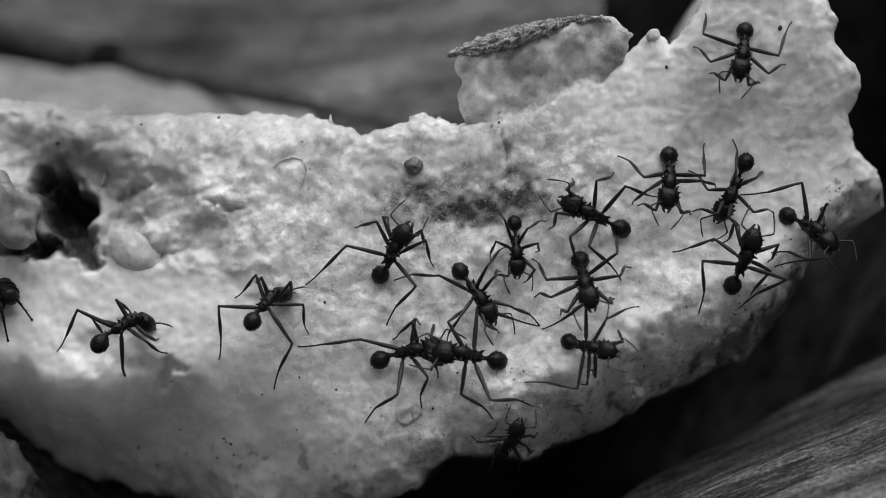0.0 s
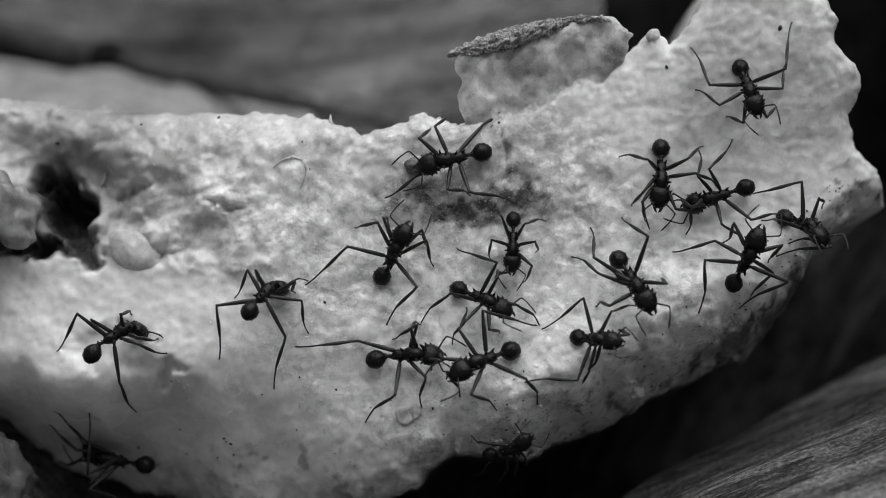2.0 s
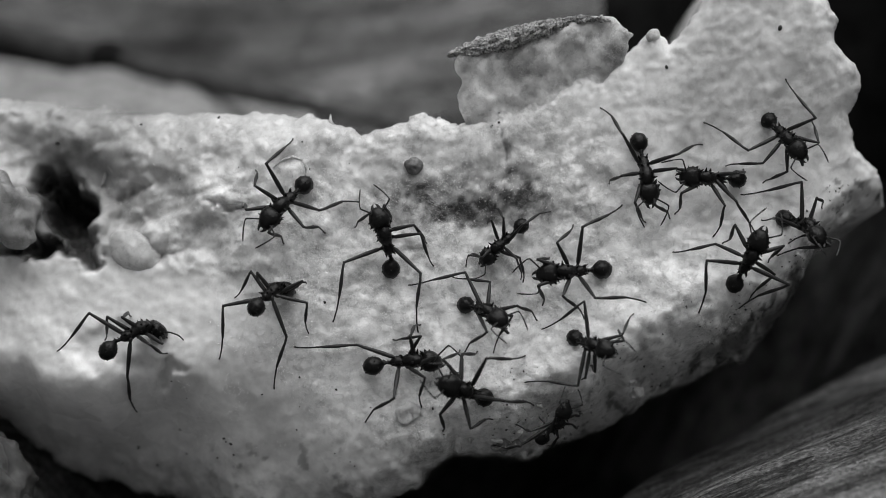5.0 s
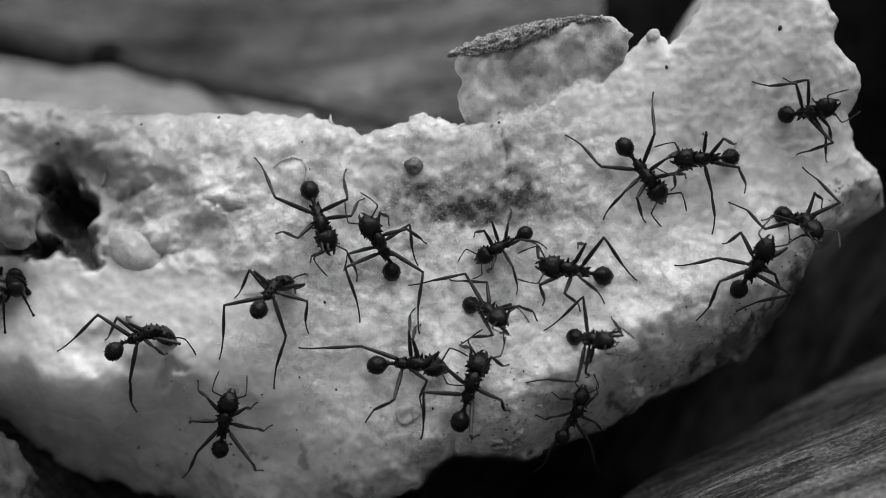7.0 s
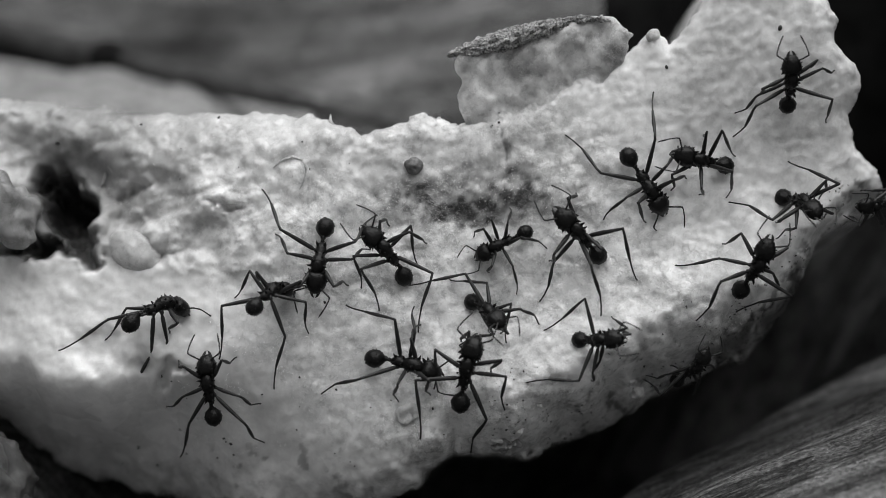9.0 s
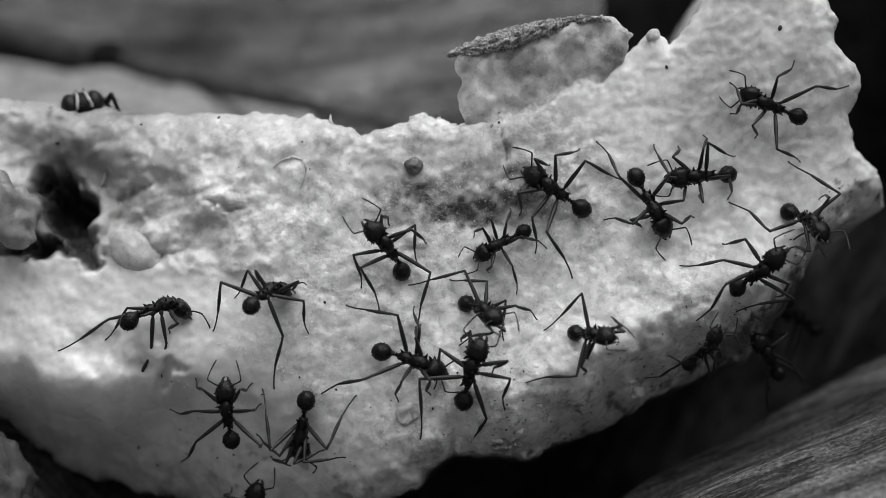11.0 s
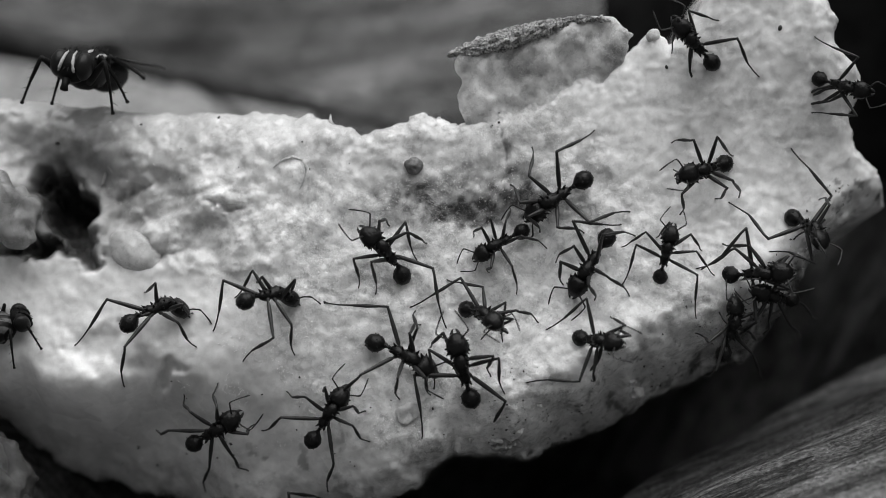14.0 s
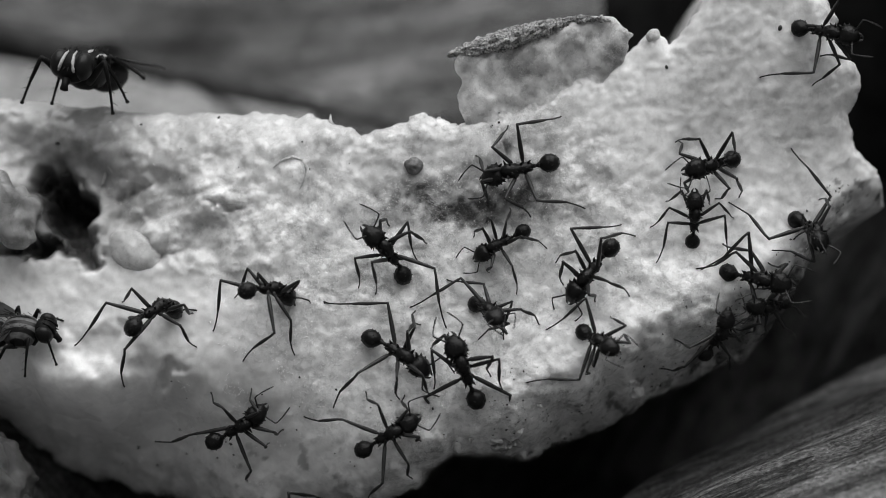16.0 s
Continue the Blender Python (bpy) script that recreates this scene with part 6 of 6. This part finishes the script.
def build_fly(label, feet, nose=0.0, spread=22, coat=None, size=1.2):
    """feet: for each side, where its feet stand when the fly is level; nose: degrees by which its head is then raised."""
    tilt = pose(0, 0, 0, 0, nose, 0)
    fly = new("fly")
    tagged(fly, label, "fly", "flies on the fruit")
    bm = ball(bmesh.new(), 0, 0, 0, 1.75, 1.45, 1.35, 0.04, 1, 24)
    for k in range(14):
        x = -1.2 + 0.18 * k
        spine(bm, x, 0.35 + 0.5 * ((k * 0.6) % 1), 1.15 - 0.1 * abs(x), -0.35, 0.06, 0.4, 0.03)
    thorax = part("thorax", bm, coat or STRIPED, fly, "bristly black thorax" if coat else "grey thorax with black stripes")
    if coat:                                                         # two pale streaks on the shoulder
        for x, y in ((0.9, 0.35), (0.75, 1.0)):
            part("shoulder_streak", tube(bmesh.new(), [(x + 0.35, y, 0.75, 0.05), (x, y + 0.1, 1.08 - 0.25 * y, 0.16), (x - 0.6, y + 0.16, 1.18 - 0.3 * y, 0.14), (x - 1.0, y + 0.1, 1.1 - 0.25 * y, 0.04)], 7), SILVER, thorax, "silvery streak")
    part("abdomen", ball(bmesh.new(), -3.0, 0, -0.15, 2.0, 1.35, 1.2, 0.05, 2, 20), FLY_DARK, fly)
    bm = ball(bmesh.new(), 0, 0, 0, 0.85, 1.15, 1.0, 0.04, 3, 18)
    tube(bm, [(0.55, 0, -0.75, 0.3), (0.7, 0, -1.15, 0.22), (0.72, 0, -1.45, 0.28), (0.74, 0, -1.5, 0.1)], 8)
    spine(bm, 0.8, 0.12, -0.1, 0.3, 0.05, -0.3, 0.08)
    for k in range(6):
        spine(bm, 0.3 - 0.16 * k, 0.16 + 0.06 * k, 0.86 - 0.04 * k, 0.12, 0.1, 0.42, 0.025)
    head = part("head", bm, FLY_DARK, fly)
    head.location = Vector((2.15, 0, -0.05)) * MM
    for s in (1, -1):
        eye = part("eye", ball(bmesh.new(), 0.12, 0.78 * s, 0.12, 0.72, 0.58, 0.86, 0, 0, 18), FLY_EYE, head, "large dark compound eye")
        bm = tube(bmesh.new(), [(0.2, 0.24 * s, 0.98, 0.05), (0.62, 0.28 * s, 0.70, 0.09), (0.86, 0.36 * s, 0.25, 0.11), (0.88, 0.44 * s, -0.12, 0.11), (0.80, 0.5 * s, -0.34, 0.06)], 8)
        part("face_stripe", bm, SILVER if coat else FLY_DARK, head, "silvery stripe beside the eye" if coat else "dark bristly stripe beside the eye")
        bm = bmesh.new()
        rim = [(0, 0), (-0.8, 0.65), (-2.4, 1.1), (-4.2, 1.15), (-5.7, 0.75), (-6.3, 0.1), (-5.6, -0.5), (-4.0, -0.75), (-2.2, -0.6), (-0.8, -0.25)]
        top = [bm.verts.new(Vector((x, y * s, 0.12 * math.sin(x) + 0.02)) * MM) for x, y in rim]
        low = [bm.verts.new(Vector((x, y * s, 0.12 * math.sin(x))) * MM) for x, y in rim]
        bm.faces.new(top if s > 0 else top[::-1])
        bm.faces.new(low[::-1] if s > 0 else low)
        for k in range(len(rim)):
            j = (k + 1) % len(rim)
            bm.faces.new((top[k], low[k], low[j], top[j]))
        bmesh.ops.recalc_face_normals(bm, faces=bm.faces[:])
        wing = part("wing", bm, WING, fly, "clear veined wing", smooth=False)
        wing.matrix_basis = pose(-0.3 * MM, 0.85 * s * MM, 1.05 * MM, 0, -4, -spread * s)
        for k, (a, b) in enumerate(((0.6, 0.95), (0.25, 0.45), (-0.1, 0.0), (-0.3, -0.45))):
            bm = tube(bmesh.new(), [(-0.2, 0.1 * a * s, 0.04, 0.05), (-2.2, a * s, 0.12 * math.sin(-2.2) + 0.03, 0.035), (-4.3, b * s, 0.12 * math.sin(-4.3) + 0.03, 0.025), (-5.6, (b * 0.7) * s, 0.12 * math.sin(-5.6) + 0.03, 0.015)], 5)
            part("vein", bm, FLY_DARK, wing)
        for hip, foot in zip(((1.0, 0.75, -0.8), (0.2, 0.85, -0.95), (-0.6, 0.8, -0.9)), feet[s]):
            upper, lower = leg_poses(Vector((hip[0], hip[1] * s, hip[2])), tilt @ Vector(foot), None, Vector((0, 0, 1)), s, 2.1, 3.3)
            bm = tube(bmesh.new(), [(-0.1, 0, 0, 0.22), (0.4, 0, 0, 0.25), (1.2, 0, 0.03, 0.24), (1.9, 0, 0, 0.16), (2.12, 0, 0, 0.15)], 8)
            leg = part("leg", bm, FLY_DARK, fly)
            leg.matrix_basis = scaled(upper)
            bm = tube(bmesh.new(), [(-0.05, 0, 0, 0.14), (0.6, 0, 0.04, 0.14), (1.6, 0, 0.08, 0.11), (1.7, 0, 0.08, 0.09), (2.6, 0, 0.04, 0.08), (3.1, 0, 0, 0.08), (3.18, 0, 0, 0.13), (3.3, 0, 0, 0.1)], 7)
            for k in range(7):                                       # stiff bristles
                px, side_on = 0.35 + 0.36 * k, 1 if k % 2 else -1
                tube(bm, [(px, 0, 0.05, 0.03), (px + 0.16, 0.14 * side_on, 0.2, 0.018), (px + 0.28, 0.22 * side_on, 0.3, 0.005)], 4)
            part("lower_leg", bm, FLY_DARK, leg).matrix_basis = scaled(lower)
    fly.scale = (size, size, size)
    return fly


def rim_fly():
    """Climbs over the upper edge from behind, and stays there."""
    side = {1: ((2.2, 2.6, -1.6), (0.8, 3.0, -1.5), (-2.2, 2.8, -1.5)), -1: ((2.8, -3.2, -1.5), (2.0, -1.4, -1.5), (-2.2, -2.6, -1.5))}
    fly = build_fly("dark bristly fly with silver-striped face standing on the rim", side, 32, 14, FLY_DARK, 1.45)
    at = FACE @ Vector((RIM_X * MM, RIM_Y * MM, RIM_H * MM))
    rows = []
    for t, dx, dy, dz, turn, tip in ((0, -1.5, 7, -14, -70, 60), (10.4, -1.5, 7, -14, -70, 60), (11.0, -1.0, 3.5, -7, -70, 50), (11.3, -1.2, 1.8, -3.8, -58, 30), (11.5, -0.2, 1.2, -1.9, -62, 20), (11.8, 0.2, 0.5, -0.6, -98, 8), (12.0, 0.6, 0, 0.2, -104, 6), (12.5, 0.8, 0, 0.3, -106, 10), (13, 0.7, 0, 0.3, -107, 12), (16, 0.7, 0, 0.3, -107, 12)):
        rows.append((t, Matrix.Translation(at + Vector((dx, dy, dz + 3.6)) * MM) @ pose(0, 0, 0, 0, 0, turn) @ pose(0, 0, 0, 0, -28 - tip * 0.4, 0)))
    KEYED.append((fly, rows))


def edge_fly():
    """Comes and goes over the torn left end."""
    side = {1: ((3.0, 2.4, -2.0), (0.4, 3.4, -2.0), (-2.6, 2.8, -2.0)), -1: ((3.0, -2.4, -2.0), (0.4, -3.4, -2.0), (-2.6, -2.8, -2.0))}
    fly = build_fly("grey striped fly with clear wings feeding on the flesh", side, size=1.05)
    t, xs, ys, turns = np.array(EDGE_FLY).T
    rows = []
    for s in TIMES:
        x, y, a = (float(np.interp(s, t, c)) for c in (xs, ys, turns))
        h, up = ground_under(x, y)
        up = (up + Vector((0, 0.8, 0))).normalized()
        ahead = Vector((math.cos(radians(a)), math.sin(radians(a)), 0))
        ahead = (ahead - up * ahead.dot(up)).normalized()
        left = up.cross(ahead)
        p = Vector((x, y, h)) + up * 1.8
        m = Matrix(((ahead.x, left.x, up.x, p.x), (ahead.y, left.y, up.y, p.y), (ahead.z, left.z, up.z, p.z), (0, 0, 0, 1)))
        rows.append((s, FACE @ scaled(m)))
    KEYED.append((fly, rows))


RIM_X, RIM_Y, RIM_H = -32.48, 13.2, -2.57
EDGE_FLY = [(0, -40.11, -6.07, 35), (0.7, -40.56, -5.91, 30), (1.1, -42.67, -5.37, 60), (1.6, -44.46, -3.62, 172), (4.4, -44.46, -3.52, 172), (5.4, -44.73, -4.36, 60), (6.3, -39.43, -4.68, 15), (7, -39.54, -4.88, 15), (8, -40.83, -4.27, 15), (8.5, -42.65, -3.89, 10), (9, -46.03, -3.85, 10), (11.8, -45.27, -8.08, 10), (12.3, -39.67, -8.27, 20), (12.5, -38.98, -8.28, 25), (15, -38.88, -8.18, 22), (15.2, -36.97, -8.64, 10), (15.5, -37.49, -8.79, 12), (16, -36.45, -8.5, -8)]
rim_fly()
edge_fly()


def motions():
    """Everything that moves, keyed from the start of the clip to its end."""
    for ob, rows in KEYED:
        walk(ob, rows)


motions()
